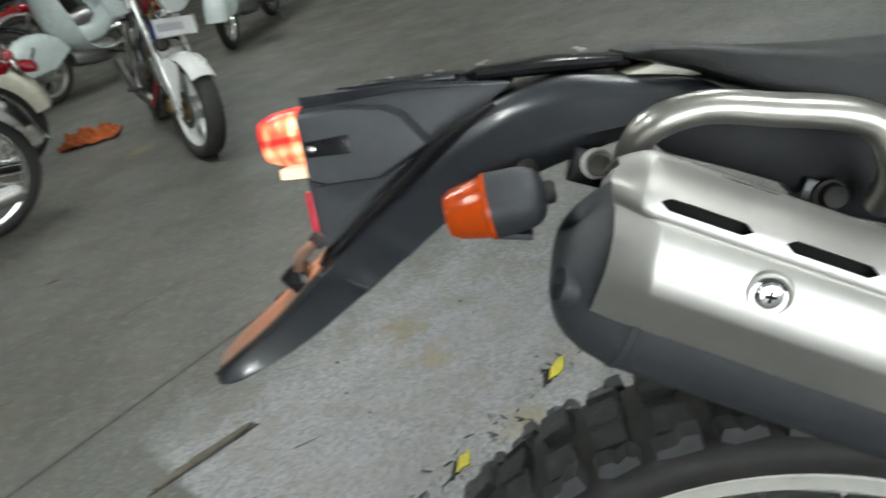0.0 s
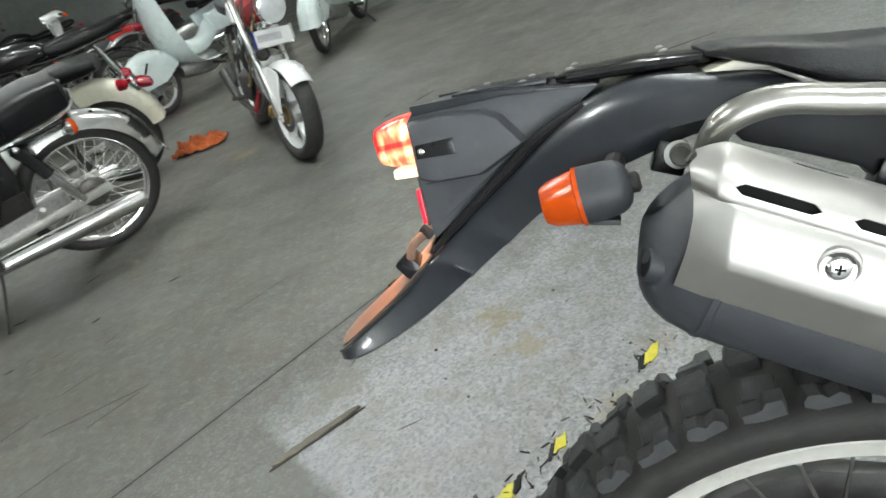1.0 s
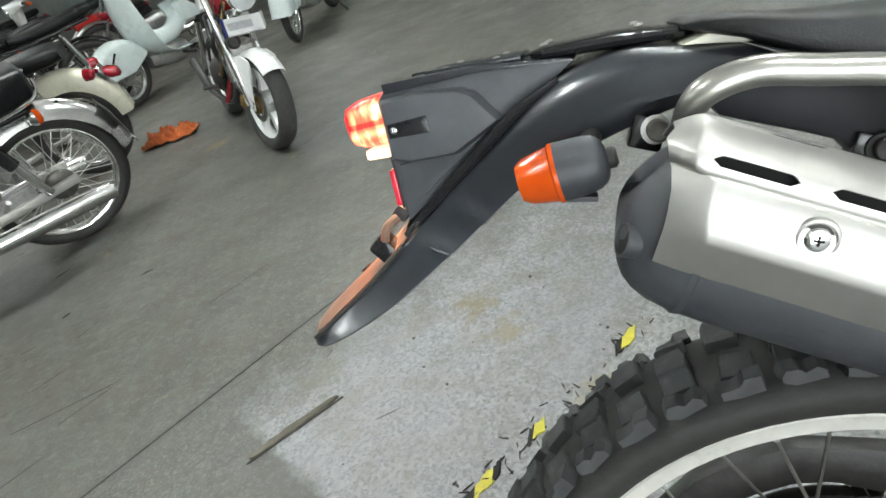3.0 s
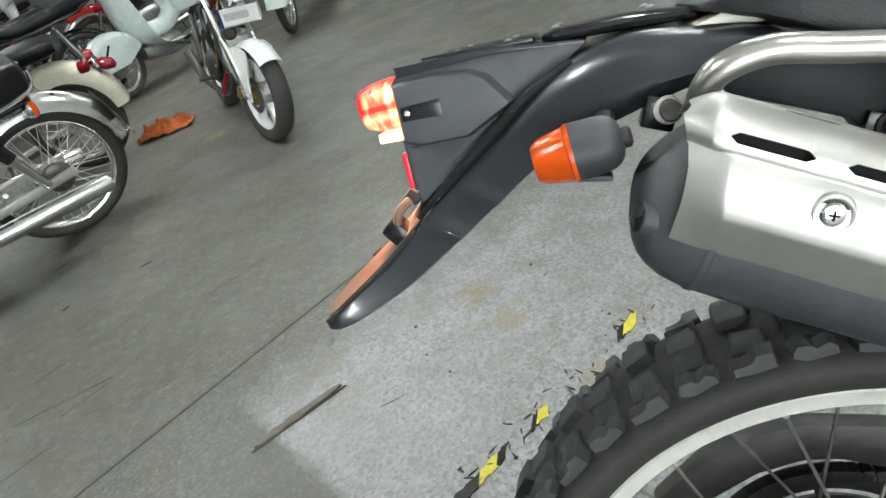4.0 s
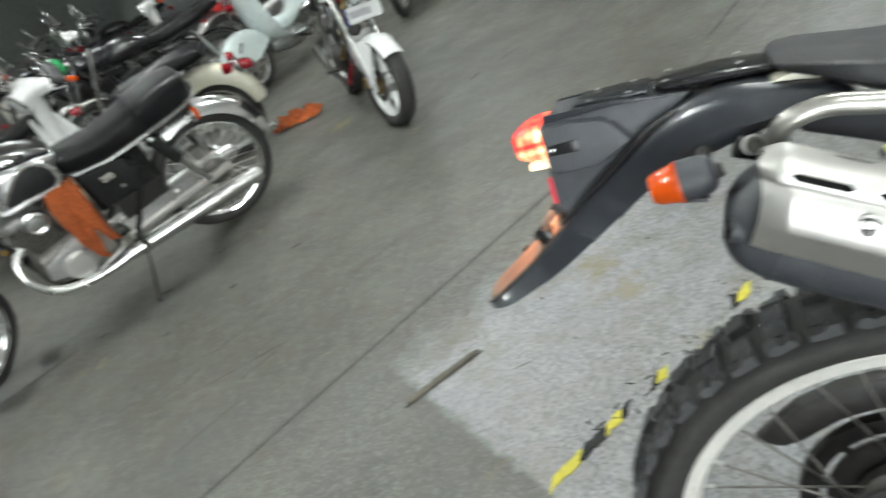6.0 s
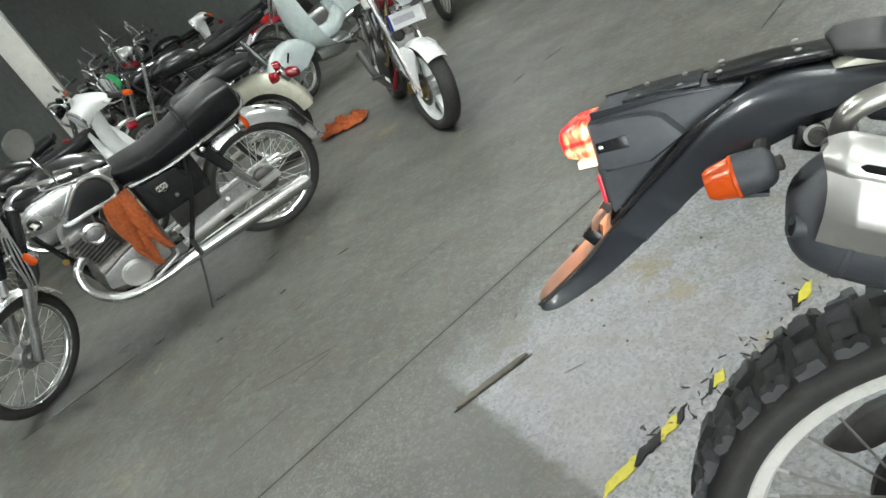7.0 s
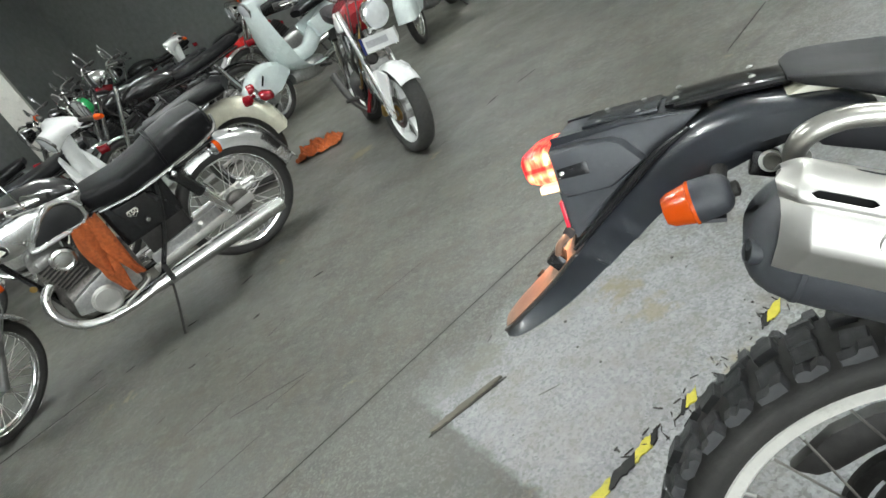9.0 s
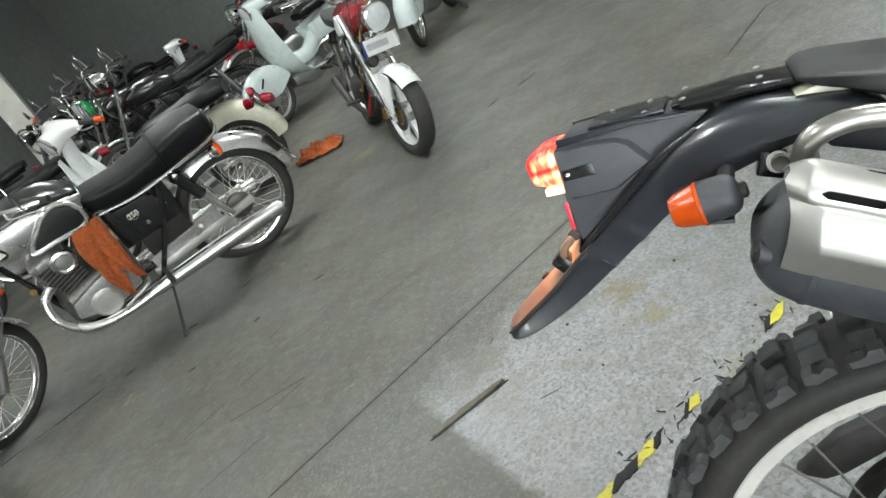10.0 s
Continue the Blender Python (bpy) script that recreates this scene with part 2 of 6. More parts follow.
# ---- the hall ----
def floor_material():
    m = bpy.data.materials.new("worn concrete floor")
    m.use_nodes = True
    nt = m.node_tree
    b = nt.nodes["Principled BSDF"]
    geo = nt.nodes.new("ShaderNodeTexCoord").outputs["Object"]

    def node(kind, **inputs):
        n = nt.nodes.new(kind)
        for k, v in inputs.items():
            k = k.replace("_", " ")
            if hasattr(v, "is_output"):
                nt.links.new(v, n.inputs[k])
            else:
                n.inputs[k].default_value = v
        return n

    def noise_tex(scale, detail=5.0, rough=0.6, vec=geo):
        return node("ShaderNodeTexNoise", Vector=vec, Scale=scale, Detail=detail, Roughness=rough).outputs["Fac"]

    def remap(src, lo, hi, a, c):
        return node("ShaderNodeMapRange", Value=src, From_Min=lo, From_Max=hi, To_Min=a, To_Max=c).outputs["Result"]

    def calc(op, a, c):
        n = nt.nodes.new("ShaderNodeMath")
        n.operation = op
        for i, v in enumerate((a, c)):
            if hasattr(v, "is_output"):
                nt.links.new(v, n.inputs[i])
            else:
                n.inputs[i].default_value = v
        return n.outputs[0]

    def mix(fac, a, c, kind="MIX"):
        x = nt.nodes.new("ShaderNodeMix")
        x.data_type, x.blend_type = "RGBA", kind
        for k, v in ((0, fac), (6, a), (7, c)):
            if hasattr(v, "is_output"):
                nt.links.new(v, x.inputs[k])
            elif isinstance(v, tuple):
                x.inputs[k].default_value = (*v, 1)
            else:
                x.inputs[k].default_value = v
        return x.outputs[2]

    # axes along and across the slabs, which lie at 45 degrees to the place
    turned = node("ShaderNodeVectorRotate", Vector=geo, Angle=radians(-45.2))
    turned.rotation_type = "Z_AXIS"
    sep = node("ShaderNodeSeparateXYZ", Vector=turned.outputs[0])
    along, across = sep.outputs[0], sep.outputs[1]
    wob = remap(noise_tex(9.0), 0.3, 0.7, -0.03, 0.03)
    tight = remap(noise_tex(30.0), 0.3, 0.7, -0.012, 0.012)
    inside = calc("MULTIPLY", remap(calc("ADD", along, tight), -0.104, -0.080, 0, 1), remap(calc("ADD", across, calc("MULTIPLY", wob, 2.0)), 1.24, 1.50, 1, 0))
    inside = calc("MULTIPLY", inside, remap(calc("ADD", along, calc("MULTIPLY", wob, 6.0)), 0.45, 1.25, 1.0, 0.25))
    inside = calc("MULTIPLY", inside, remap(across, -0.9, -0.3, 0, 1))
    base = mix(remap(noise_tex(2.2, 7.0, 0.70), 0.38, 0.62, 0, 1), (0.042, 0.0425, 0.0355), (0.084, 0.0835, 0.072))
    base = mix(remap(noise_tex(19.0, 6.0, 0.72), 0.42, 0.60, 0, 0.75), base, (0.036, 0.034, 0.027))
    base = mix(remap(noise_tex(37.0, 5.0, 0.68), 0.50, 0.66, 0, 0.55), base, (0.128, 0.127, 0.112))
    base = mix(remap(noise_tex(150.0, 3.0, 0.6), 0.48, 0.66, 0, 0.45), base, (0.120, 0.119, 0.104))
    base = mix(remap(noise_tex(9.0, 6.0, 0.75), 0.47, 0.62, 0, 0.60), base, (0.060, 0.050, 0.034))
    # broad grey damp stains and small dark pits
    base = mix(remap(noise_tex(0.9, 4.0, 0.55), 0.50, 0.66, 0, 0.5), base, (0.054, 0.057, 0.051))
    base = mix(remap(noise_tex(5.5, 7.0, 0.75), 0.58, 0.70, 0, 0.5), base, (0.085, 0.074, 0.052))
    pit = node("ShaderNodeTexVoronoi", Vector=geo, Scale=23.0, Randomness=1.0).outputs["Distance"]
    base = mix(calc("MULTIPLY", remap(pit, 0.05, 0.10, 0.75, 0), remap(noise_tex(1.7), 0.45, 0.62, 0, 1)), base, (0.030, 0.028, 0.024))
    # long wheel scuffs across the slab
    stretched = node("ShaderNodeMapping", Vector=turned.outputs[0])
    stretched.inputs["Scale"].default_value = (1.1, 48.0, 1.0)
    base = mix(remap(noise_tex(1.0, 5.0, 0.6, stretched.outputs[0]), 0.62, 0.76, 0, 0.5), base, (0.046, 0.044, 0.037))
    chip = node("ShaderNodeTexVoronoi", Vector=geo, Scale=165.0).outputs["Color"]
    flake = node("ShaderNodeSeparateColor", Color=chip).outputs[0]
    lump = node("ShaderNodeSeparateColor", Color=node("ShaderNodeTexVoronoi", Vector=geo, Scale=125.0).outputs["Color"]).outputs[1]
    flake = calc("ADD", calc("MULTIPLY", flake, 0.42), calc("MULTIPLY", lump, 0.58))
    granite = mix(remap(flake, 0.10, 0.90, 0, 1), (0.135, 0.139, 0.146), (0.385, 0.393, 0.412))
    granite = mix(remap(noise_tex(60.0, 3.0), 0.4, 0.65, 0, 0.45), granite, (0.205, 0.208, 0.212))
    granite = mix(remap(noise_tex(7.0, 6.0, 0.7), 0.46, 0.68, 0, 0.65), granite, (0.165, 0.150, 0.118))
    colour = mix(inside, base, granite)
    # aggregate shows through the worn skin elsewhere near the slab
    near = remap(across, 1.9, 1.45, 0, 0.30)
    colour = mix(calc("MULTIPLY", near, remap(flake, 0.50, 0.9, 0, 1)), colour, (0.21, 0.21, 0.195))
    # yellow oil stains
    colour = mix(remap(noise_tex(3.1, 6.0, 0.72), 0.64, 0.74, 0, 0.6), colour, (0.24, 0.19, 0.10))
    for (sx, sy), size, tint, most in (((-0.457, 1.190), 0.075, (0.16, 0.125, 0.06), 0.75), ((-0.372, 1.060), 0.060, (0.20, 0.165, 0.09), 0.6), ((-0.862, 1.035), 0.08, (0.12, 0.11, 0.085), 0.7),
                                       ((-0.20, 0.80), 0.06, (0.26, 0.22, 0.12), 0.5), ((-2.35, 0.80), 0.07, (0.15, 0.12, 0.07), 0.25), ((-2.02, 3.30), 0.10, (0.22, 0.17, 0.06), 0.5)):
        off = node("ShaderNodeVectorMath", Vector=geo)
        off.operation = "SUBTRACT"
        off.inputs[1].default_value = (sx, sy, 0)
        ln = nt.nodes.new("ShaderNodeVectorMath")
        ln.operation = "LENGTH"
        nt.links.new(off.outputs[0], ln.inputs[0])
        ragged = calc("ADD", ln.outputs["Value"], remap(noise_tex(16.0, 6.0, 0.7), 0.2, 0.8, -0.09, 0.09))
        colour = mix(remap(ragged, size * 0.2, size, most, 0.0), colour, tint)
    # dirt rubbed in along the saw cut
    dot = node("ShaderNodeVectorMath", Vector=geo)
    dot.operation = "DOT_PRODUCT"
    dot.inputs[1].default_value = (0.7311, -0.6823, 0.0)
    gap = calc("ABSOLUTE", calc("ADD", calc("ADD", dot.outputs["Value"], 1.599), remap(noise_tex(6.0, 4.0), 0.3, 0.7, -0.010, 0.010)), 0.0)
    grime_band = calc("MULTIPLY", remap(gap, 0.003, 0.026, 0.85, 0.0), remap(noise_tex(4.5, 5.0, 0.7), 0.35, 0.6, 0.1, 1.0))
    colour = mix(grime_band, colour, (0.042, 0.040, 0.034))
    nt.links.new(colour, b.inputs["Base Color"])
    nt.links.new(remap(noise_tex(3.0), 0.3, 0.7, 0.40, 0.62), b.inputs["Roughness"])
    bp = node("ShaderNodeBump", Strength=0.25, Distance=0.002, Height=calc("ADD", noise_tex(120.0), calc("MULTIPLY", noise_tex(14.0), 2.0)))
    nt.links.new(bp.outputs[0], b.inputs["Normal"])
    return m


X0, X1, Y0, Y1, TOP = -10.5, 7.0, -5.5, 11.5, 3.6
ob = part("floor", box(((X0 + X1) / 2, (Y0 + Y1) / 2, -0.1), (X1 - X0 + 0.4, Y1 - Y0 + 0.4, 0.2)), floor_material())
tagged(ob, "worn grey concrete floor with a paler speckled slab", "floor", kind="structure")
ob = part("ceiling", box(((X0 + X1) / 2, (Y0 + Y1) / 2, TOP + 0.1), (X1 - X0 + 0.4, Y1 - Y0 + 0.4, 0.2)), M["ceiling"])
tagged(ob, "pale painted ceiling", "ceiling", kind="structure")
DOOR = (-1.0, 5.0, 3.0)   # unseen open shutter, assumed in the wall behind the camera: from x, to x, height
for name, c, s in (
    ("wall_north", ((X0 + X1) / 2, Y1 + 0.1, TOP / 2), (X1 - X0, 0.2, TOP)),
    ("wall_west", (X0 - 0.1, (Y0 + Y1) / 2, TOP / 2), (0.2, Y1 - Y0 + 0.4, TOP)),
    ("wall_east", (X1 + 0.1, (Y0 + Y1) / 2, TOP / 2), (0.2, Y1 - Y0 + 0.4, TOP)),
    ("wall_south", ((X0 + DOOR[0]) / 2, Y0 - 0.1, TOP / 2), (DOOR[0] - X0, 0.2, TOP)),
    ("wall_south_end", ((X1 + DOOR[1]) / 2, Y0 - 0.1, TOP / 2), (X1 - DOOR[1], 0.2, TOP)),
    ("wall_south_lintel", ((DOOR[0] + DOOR[1]) / 2, Y0 - 0.1, (TOP + DOOR[2]) / 2), (DOOR[1] - DOOR[0], 0.2, TOP - DOOR[2])),
):
    # the unseen walls are made pale to bounce light onto camera-side faces
    pale_side = "south" in name or "east" in name
    tagged(part(name, box(c, s), M["plaster" if pale_side else "wall"]), "unseen pale wall that bounces light" if pale_side else "dark grey painted plain wall", "wall", kind="structure")

# light added from the camera's side, set in the assumed opening
area_lamp("door_daylight", look(((DOOR[0] + DOOR[1]) / 2, Y0 - 0.05, 1.5), ((DOOR[0] + DOOR[1]) / 2, 4, 0.5)), 5.8, 2.9, 320, (0.94, 1.0, 1.0))

# fluorescent fittings under the ceiling, in rows
for ix, x in enumerate((-6.0, -2.2, 1.6)):
    for y in (-0.6, 3.0, 6.6):
        fit_ob = thing("ceiling_light", pose(x, y, TOP, 0, 0, 45), "white twin-tube fluorescent fitting on the ceiling", "ceiling light", "ceiling lights")
        part("housing", box((0, 0, -0.035), (1.26, 0.20, 0.07), bevel=0.008), M["white"], fit_ob)
        for dy in (-0.05, 0.05):
            part("tube", tube([(-0.6, dy, -0.09), (0.6, dy, -0.09)], 0.015, curve=False), M["tube"], fit_ob)
        area_lamp("tube_light", pose(x, y, TOP - 0.12, 0, 0, 45), 1.2, 0.18, 10 if y < 0 or ix == 0 else 40, (0.94, 1.0, 0.985))
        # added fill, stronger than the tubes, that brightens the unseen ceiling
        area_lamp("tube_uplight", pose(x, y, TOP - 0.13, 180, 0, 45), 1.2, 0.24, 120 if y < 0 else 110, (0.94, 1.0, 0.985))

# ---- the trail motorcycle that stands nearest ----
YC = 0.055         # middle of its tail
AX, RT = 0.332, 0.332
trail = thing("trail_motorcycle", pose(0, 0, 0, -15, 0, -5), "black trail motorcycle with lit tail lamp and knobbly tyre", "motorcycle")


CREASES = (((-0.284, 0.7870), (-0.260, 0.7750)), ((-0.248, 0.8140), (-0.221, 0.7970)))   # stiffening ridges across the skirt


def along_ridge(rows, width):
    """The fender: ridge and skirt points in side view, lofted across."""
    bm = bmesh.new()
    loops = []
    for (rx, rz, lx, lz), w in zip(rows, width):
        pu = min(1.0, max(0.0, (rx + 0.23) / 0.16))
        puff = 0.013 * pu * pu * (3 - 2 * pu)
        flange = (0.010 + 0.004 * min(1.0, max(0.0, (-0.24 - rx) / 0.09))) * min(1.0, w / 0.05)
        crown = 0.008 * min(1.0, max(0.0, (-0.20 - rx) / 0.06)) * min(1.0, 0.45 + (rx + 0.433) / 0.04)
        half = []
        for q in (0.0, 0.12, 0.25, 0.38, 0.52, 0.66, 0.80, 0.93, 1.0):
            swell = puff * min(1.0, q / 0.25) * min(1.0, (1 - q) / 0.16)
            half.append((rx * q + lx * (1 - q), -w - flange * (1 - q) - swell, rz * q + lz * (1 - q)))
        ridge_top = [(rx - 0.57 * crown * (1 - q * q), q * w, rz + 0.82 * crown * (1 - q * q)) for q in (-0.96, -0.6, -0.25, 0, 0.25, 0.6, 0.96)]
        loop = [(x, YC + y, z) for x, y, z in half + ridge_top] + [(x, YC - y, z) for x, y, z in half[::-1]]
        loops.append(loop)
    dense = []
    cols = [smooth_path([l[i] for l in loops], 9) for i in range(len(loops[0]))]
    for k in range(len(cols[0])):
        row = []
        for c in cols:
            p = c[k].copy()
            for (x0, z0), (x1, z1) in CREASES:
                dx, dz = x1 - x0, z1 - z0
                ln = math.hypot(dx, dz)
                along, off = ((p.x - x0) * dx + (p.z - z0) * dz) / ln, ((p.x - x0) * dz - (p.z - z0) * dx) / ln
                if along > -0.012:
                    p.y += math.copysign(0.0042 * math.exp(-(off / 0.0046) ** 2) * min(1.0, (along + 0.012) / 0.024), p.y - YC)
            row.append(p)
        dense.append(row)
    rings(bm, dense, closed=False)
    return shell(fixed(bm), 0.003)


RIDGE = [
    (-0.432, 0.7050, -0.431, 0.7042), (-0.425, 0.7090, -0.419, 0.7060), (-0.414, 0.7155, -0.402, 0.7095), (-0.391, 0.7290, -0.370, 0.7195), (-0.345, 0.7560, -0.322, 0.7400), (-0.302, 0.7870, -0.281, 0.7625), (-0.240, 0.8290, -0.223, 0.7965),
    (-0.190, 0.8650, -0.190, 0.8165), (-0.160, 0.8840, -0.160, 0.8310), (-0.127, 0.8965, -0.125, 0.8400), (-0.090, 0.9000, -0.087, 0.8490), (-0.050, 0.8925, -0.058, 0.854), (-0.012, 0.8835, -0.020, 0.857), (0.012, 0.868, 0.008, 0.856),
]
part("rear_fender", along_ridge(RIDGE, [0.015, 0.034, 0.043, 0.047, 0.050, 0.053, 0.058, 0.062, 0.066, 0.070, 0.073, 0.076, 0.080, 0.084]), M["gloss"], trail, "satin black plastic rear fender with a long drooping tip", 50)
# dusty upper face of the fender; the plate lamp's warm glow is also painted into its brown
bm = bmesh.new()
face_line = ((-0.422, 0.7110, 0.028, 0.006), (-0.408, 0.7195, 0.040, 0.0075), (-0.392, 0.7290, 0.044, 0.008), (-0.345, 0.757, 0.048, 0.008), (-0.319, 0.775, 0.050, 0.008), (-0.296, 0.792, 0.052, 0.008))
top_rows = [smooth_path([(x - 0.57 * (c * (1 - k * k) + 0.0035), YC + k * wd, z + 0.82 * (c * (1 - k * k) + 0.0035)) for x, z, wd, c in face_line], 5) for k in (-1.03, -0.6, -0.25, 0, 0.25, 0.6, 1.03)]
rings(bm, [[c[k] for c in top_rows] for k in range(len(top_rows[0]))], closed=False)
part("fender_face", shell(fixed(bm), 0.0015), M["dusty"], trail, "dusty fender face with the plate lamp's glow in its brown colour")
# thin dark tube added along the ridge to hide its bright bevel
part("fender_edge", tube([(x, YC - w - 0.0005, z + 0.0005) for x, z, w in ((-0.428, 0.7075, 0.026), (-0.414, 0.7157, 0.043), (-0.391, 0.7292, 0.047), (-0.345, 0.7562, 0.050), (-0.302, 0.7872, 0.053))], 0.0021, 8), M["rubber"], trail)
for (x0, z0), (x1, z1) in CREASES:
    part("fender_crease", tube([(x0, YC - 0.0540, z0), ((x0 + x1) / 2, YC - 0.0635, (z0 + z1) / 2), (x1, YC - 0.0685, z1)], [0.0005, 0.0022, 0.0026], 12), M["gloss"], trail)
# raised rib that follows the ridge
part("fender_rib", tube([(-0.296, YC - 0.055, 0.797), (-0.256, YC - 0.058, 0.824), (-0.212, YC - 0.062, 0.8530), (-0.176, YC - 0.066, 0.8765), (-0.140, YC - 0.070, 0.8925)], [0.002, 0.0045, 0.0052, 0.005, 0.0025], 10), M["shiny"], trail)
cover = prism([(-0.277, 0.9215), (-0.200, 0.9155), (-0.125, 0.9025), (-0.184, 0.8700), (-0.290, 0.807), (-0.2905, 0.822), (-0.289, 0.866), (-0.2875, 0.911)], YC - 0.052, YC + 0.052, 0.003)
part("tail_cover", cover, M["cover"], trail, "matte dark grey angular tail cover")
for s in (-1, 1):
    bm = prism([(-0.2865, 0.9125), (-0.253, 0.9125), (-0.217, 0.9065), (-0.2045, 0.899), (-0.1870, 0.8725), (-0.2315, 0.8535), (-0.275, 0.856), (-0.2895, 0.862)], YC + s * 0.0640, YC + s * 0.051, 0.0022, inset=0.11)
    block = part("side_block", bm, M["cover"], trail)
    bm = prism([(-0.2808, 0.8923), (-0.2472, 0.8918), (-0.2474, 0.878), (-0.2819, 0.8808)], YC + s * 0.0648, YC + s * 0.058, 0.0008)
    part("slot", bm, M["shiny"], block, "shallow black slot")
    part("screw", lathe([(0, 0.0), (0.0015, 0.0015), (0.001, 0.0028), (0, 0.003)], (-0.2765, YC + s * 0.0648, 0.8865), (0, s, 0), 12), M["chrome"], block)
    bm = prism([(-0.284, 0.857), (-0.235, 0.857), (-0.200, 0.868), (-0.280, 0.822), (-0.286, 0.830)], YC + s * 0.0545, YC + s * 0.050, 0.001)
    part("lower_panel", bm, M["cover"], trail)

# plates and pad on top of the tail
for s in (-1, 1):
    part("cover_lip", prism([(-0.2795, 0.9240), (-0.200, 0.9180), (-0.129, 0.9045), (-0.127, 0.9020), (-0.200, 0.9125), (-0.279, 0.9150)], YC + s * 0.0545, YC + s * 0.046, 0.0012), M["gloss"], trail)
part("top_plate", box((-0.206, YC, 0.9175), (0.080, 0.080, 0.006), pose(0, 0, 0, 0, 5, 0), 0.002), M["gloss"], trail)
pad = superloft([(-0.160, YC, 0.9125, 0.030, 0.003), (-0.150, YC, 0.9120, 0.042, 0.005), (-0.095, YC, 0.9070, 0.046, 0.0065), (-0.045, YC, 0.900, 0.044, 0.005), (-0.036, YC, 0.899, 0.030, 0.003)], 20, 4)
part("top_pad", pad, M["shiny"], trail, "glossy black pad on the tail")
for x, z in ((-0.228, 0.9225), (-0.186, 0.919), (-0.147, 0.919), (-0.075, 0.914)):
    for dy in (-0.034, 0.034):
        part("bolt", lathe([(0, 0.0035), (0.0012, 0.0032), (0.002, 0.0016), (0.002, 0)], (x, YC + dy, z - 0.001), (0, 0, 1), 10), M["alu"], trail)

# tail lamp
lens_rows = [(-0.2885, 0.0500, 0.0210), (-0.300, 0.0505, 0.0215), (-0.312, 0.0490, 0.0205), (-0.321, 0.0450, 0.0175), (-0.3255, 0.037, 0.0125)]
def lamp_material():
    """Lit red lens with painted glow: hot bands by the housing and bulb, deep red at the rim."""
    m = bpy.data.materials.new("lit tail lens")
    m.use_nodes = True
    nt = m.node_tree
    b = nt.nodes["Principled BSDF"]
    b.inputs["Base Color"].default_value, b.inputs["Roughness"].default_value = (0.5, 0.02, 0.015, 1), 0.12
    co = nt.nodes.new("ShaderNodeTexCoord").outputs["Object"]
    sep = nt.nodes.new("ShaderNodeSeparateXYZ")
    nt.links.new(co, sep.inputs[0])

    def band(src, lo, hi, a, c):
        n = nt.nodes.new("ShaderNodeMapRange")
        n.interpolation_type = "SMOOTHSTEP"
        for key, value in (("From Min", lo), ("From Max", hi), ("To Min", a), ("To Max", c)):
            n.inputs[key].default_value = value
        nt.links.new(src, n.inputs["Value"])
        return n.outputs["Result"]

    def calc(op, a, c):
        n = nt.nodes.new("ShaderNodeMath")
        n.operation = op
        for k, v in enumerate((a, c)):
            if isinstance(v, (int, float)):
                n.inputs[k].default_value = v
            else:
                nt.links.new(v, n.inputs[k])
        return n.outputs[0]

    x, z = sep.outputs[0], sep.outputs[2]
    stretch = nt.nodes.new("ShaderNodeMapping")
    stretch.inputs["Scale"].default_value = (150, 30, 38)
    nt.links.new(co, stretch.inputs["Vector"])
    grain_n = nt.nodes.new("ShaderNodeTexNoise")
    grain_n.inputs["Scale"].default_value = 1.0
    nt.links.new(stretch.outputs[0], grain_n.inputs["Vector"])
    # bands, streaks and hot spots of light painted into the emission
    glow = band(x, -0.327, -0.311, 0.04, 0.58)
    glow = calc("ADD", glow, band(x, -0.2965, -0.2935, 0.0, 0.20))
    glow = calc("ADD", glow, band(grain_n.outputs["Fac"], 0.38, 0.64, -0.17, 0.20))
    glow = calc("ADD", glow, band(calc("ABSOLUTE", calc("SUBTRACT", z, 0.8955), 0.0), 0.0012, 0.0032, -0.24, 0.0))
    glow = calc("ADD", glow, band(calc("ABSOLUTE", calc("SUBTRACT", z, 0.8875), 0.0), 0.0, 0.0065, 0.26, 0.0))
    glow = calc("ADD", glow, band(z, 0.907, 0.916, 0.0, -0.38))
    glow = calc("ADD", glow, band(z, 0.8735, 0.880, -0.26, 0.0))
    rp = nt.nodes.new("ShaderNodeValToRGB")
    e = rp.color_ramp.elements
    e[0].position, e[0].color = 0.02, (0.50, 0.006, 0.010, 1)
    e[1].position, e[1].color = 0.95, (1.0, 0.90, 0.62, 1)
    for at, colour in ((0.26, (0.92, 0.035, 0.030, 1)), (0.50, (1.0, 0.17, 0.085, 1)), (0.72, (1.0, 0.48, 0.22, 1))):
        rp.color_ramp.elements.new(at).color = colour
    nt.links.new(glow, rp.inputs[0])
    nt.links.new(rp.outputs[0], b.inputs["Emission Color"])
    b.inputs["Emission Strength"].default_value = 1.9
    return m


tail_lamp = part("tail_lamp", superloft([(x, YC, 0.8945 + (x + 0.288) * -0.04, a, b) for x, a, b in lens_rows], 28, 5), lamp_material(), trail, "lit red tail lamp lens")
part("plate_window", box((-0.3020, YC - 0.004, 0.8690), (0.022, 0.082, 0.0085), pose(0, 0, 0, 0, 5, 0), 0.002), M["lamp_plate"], tail_lamp, "clear lit strip under the lens")
part("reflector", box((-0.2935, YC - 0.0135, 0.8385), (0.0045, 0.078, 0.031), pose(0, 0, 0, 0, 3, 0), 0.001), M["reflex"], trail, "red reflector")
part("reflector_frame", box((-0.2895, YC, 0.842), (0.006, 0.098, 0.044), pose(0, 0, 0, 0, 3, 0), 0.001), M["matte"], trail)
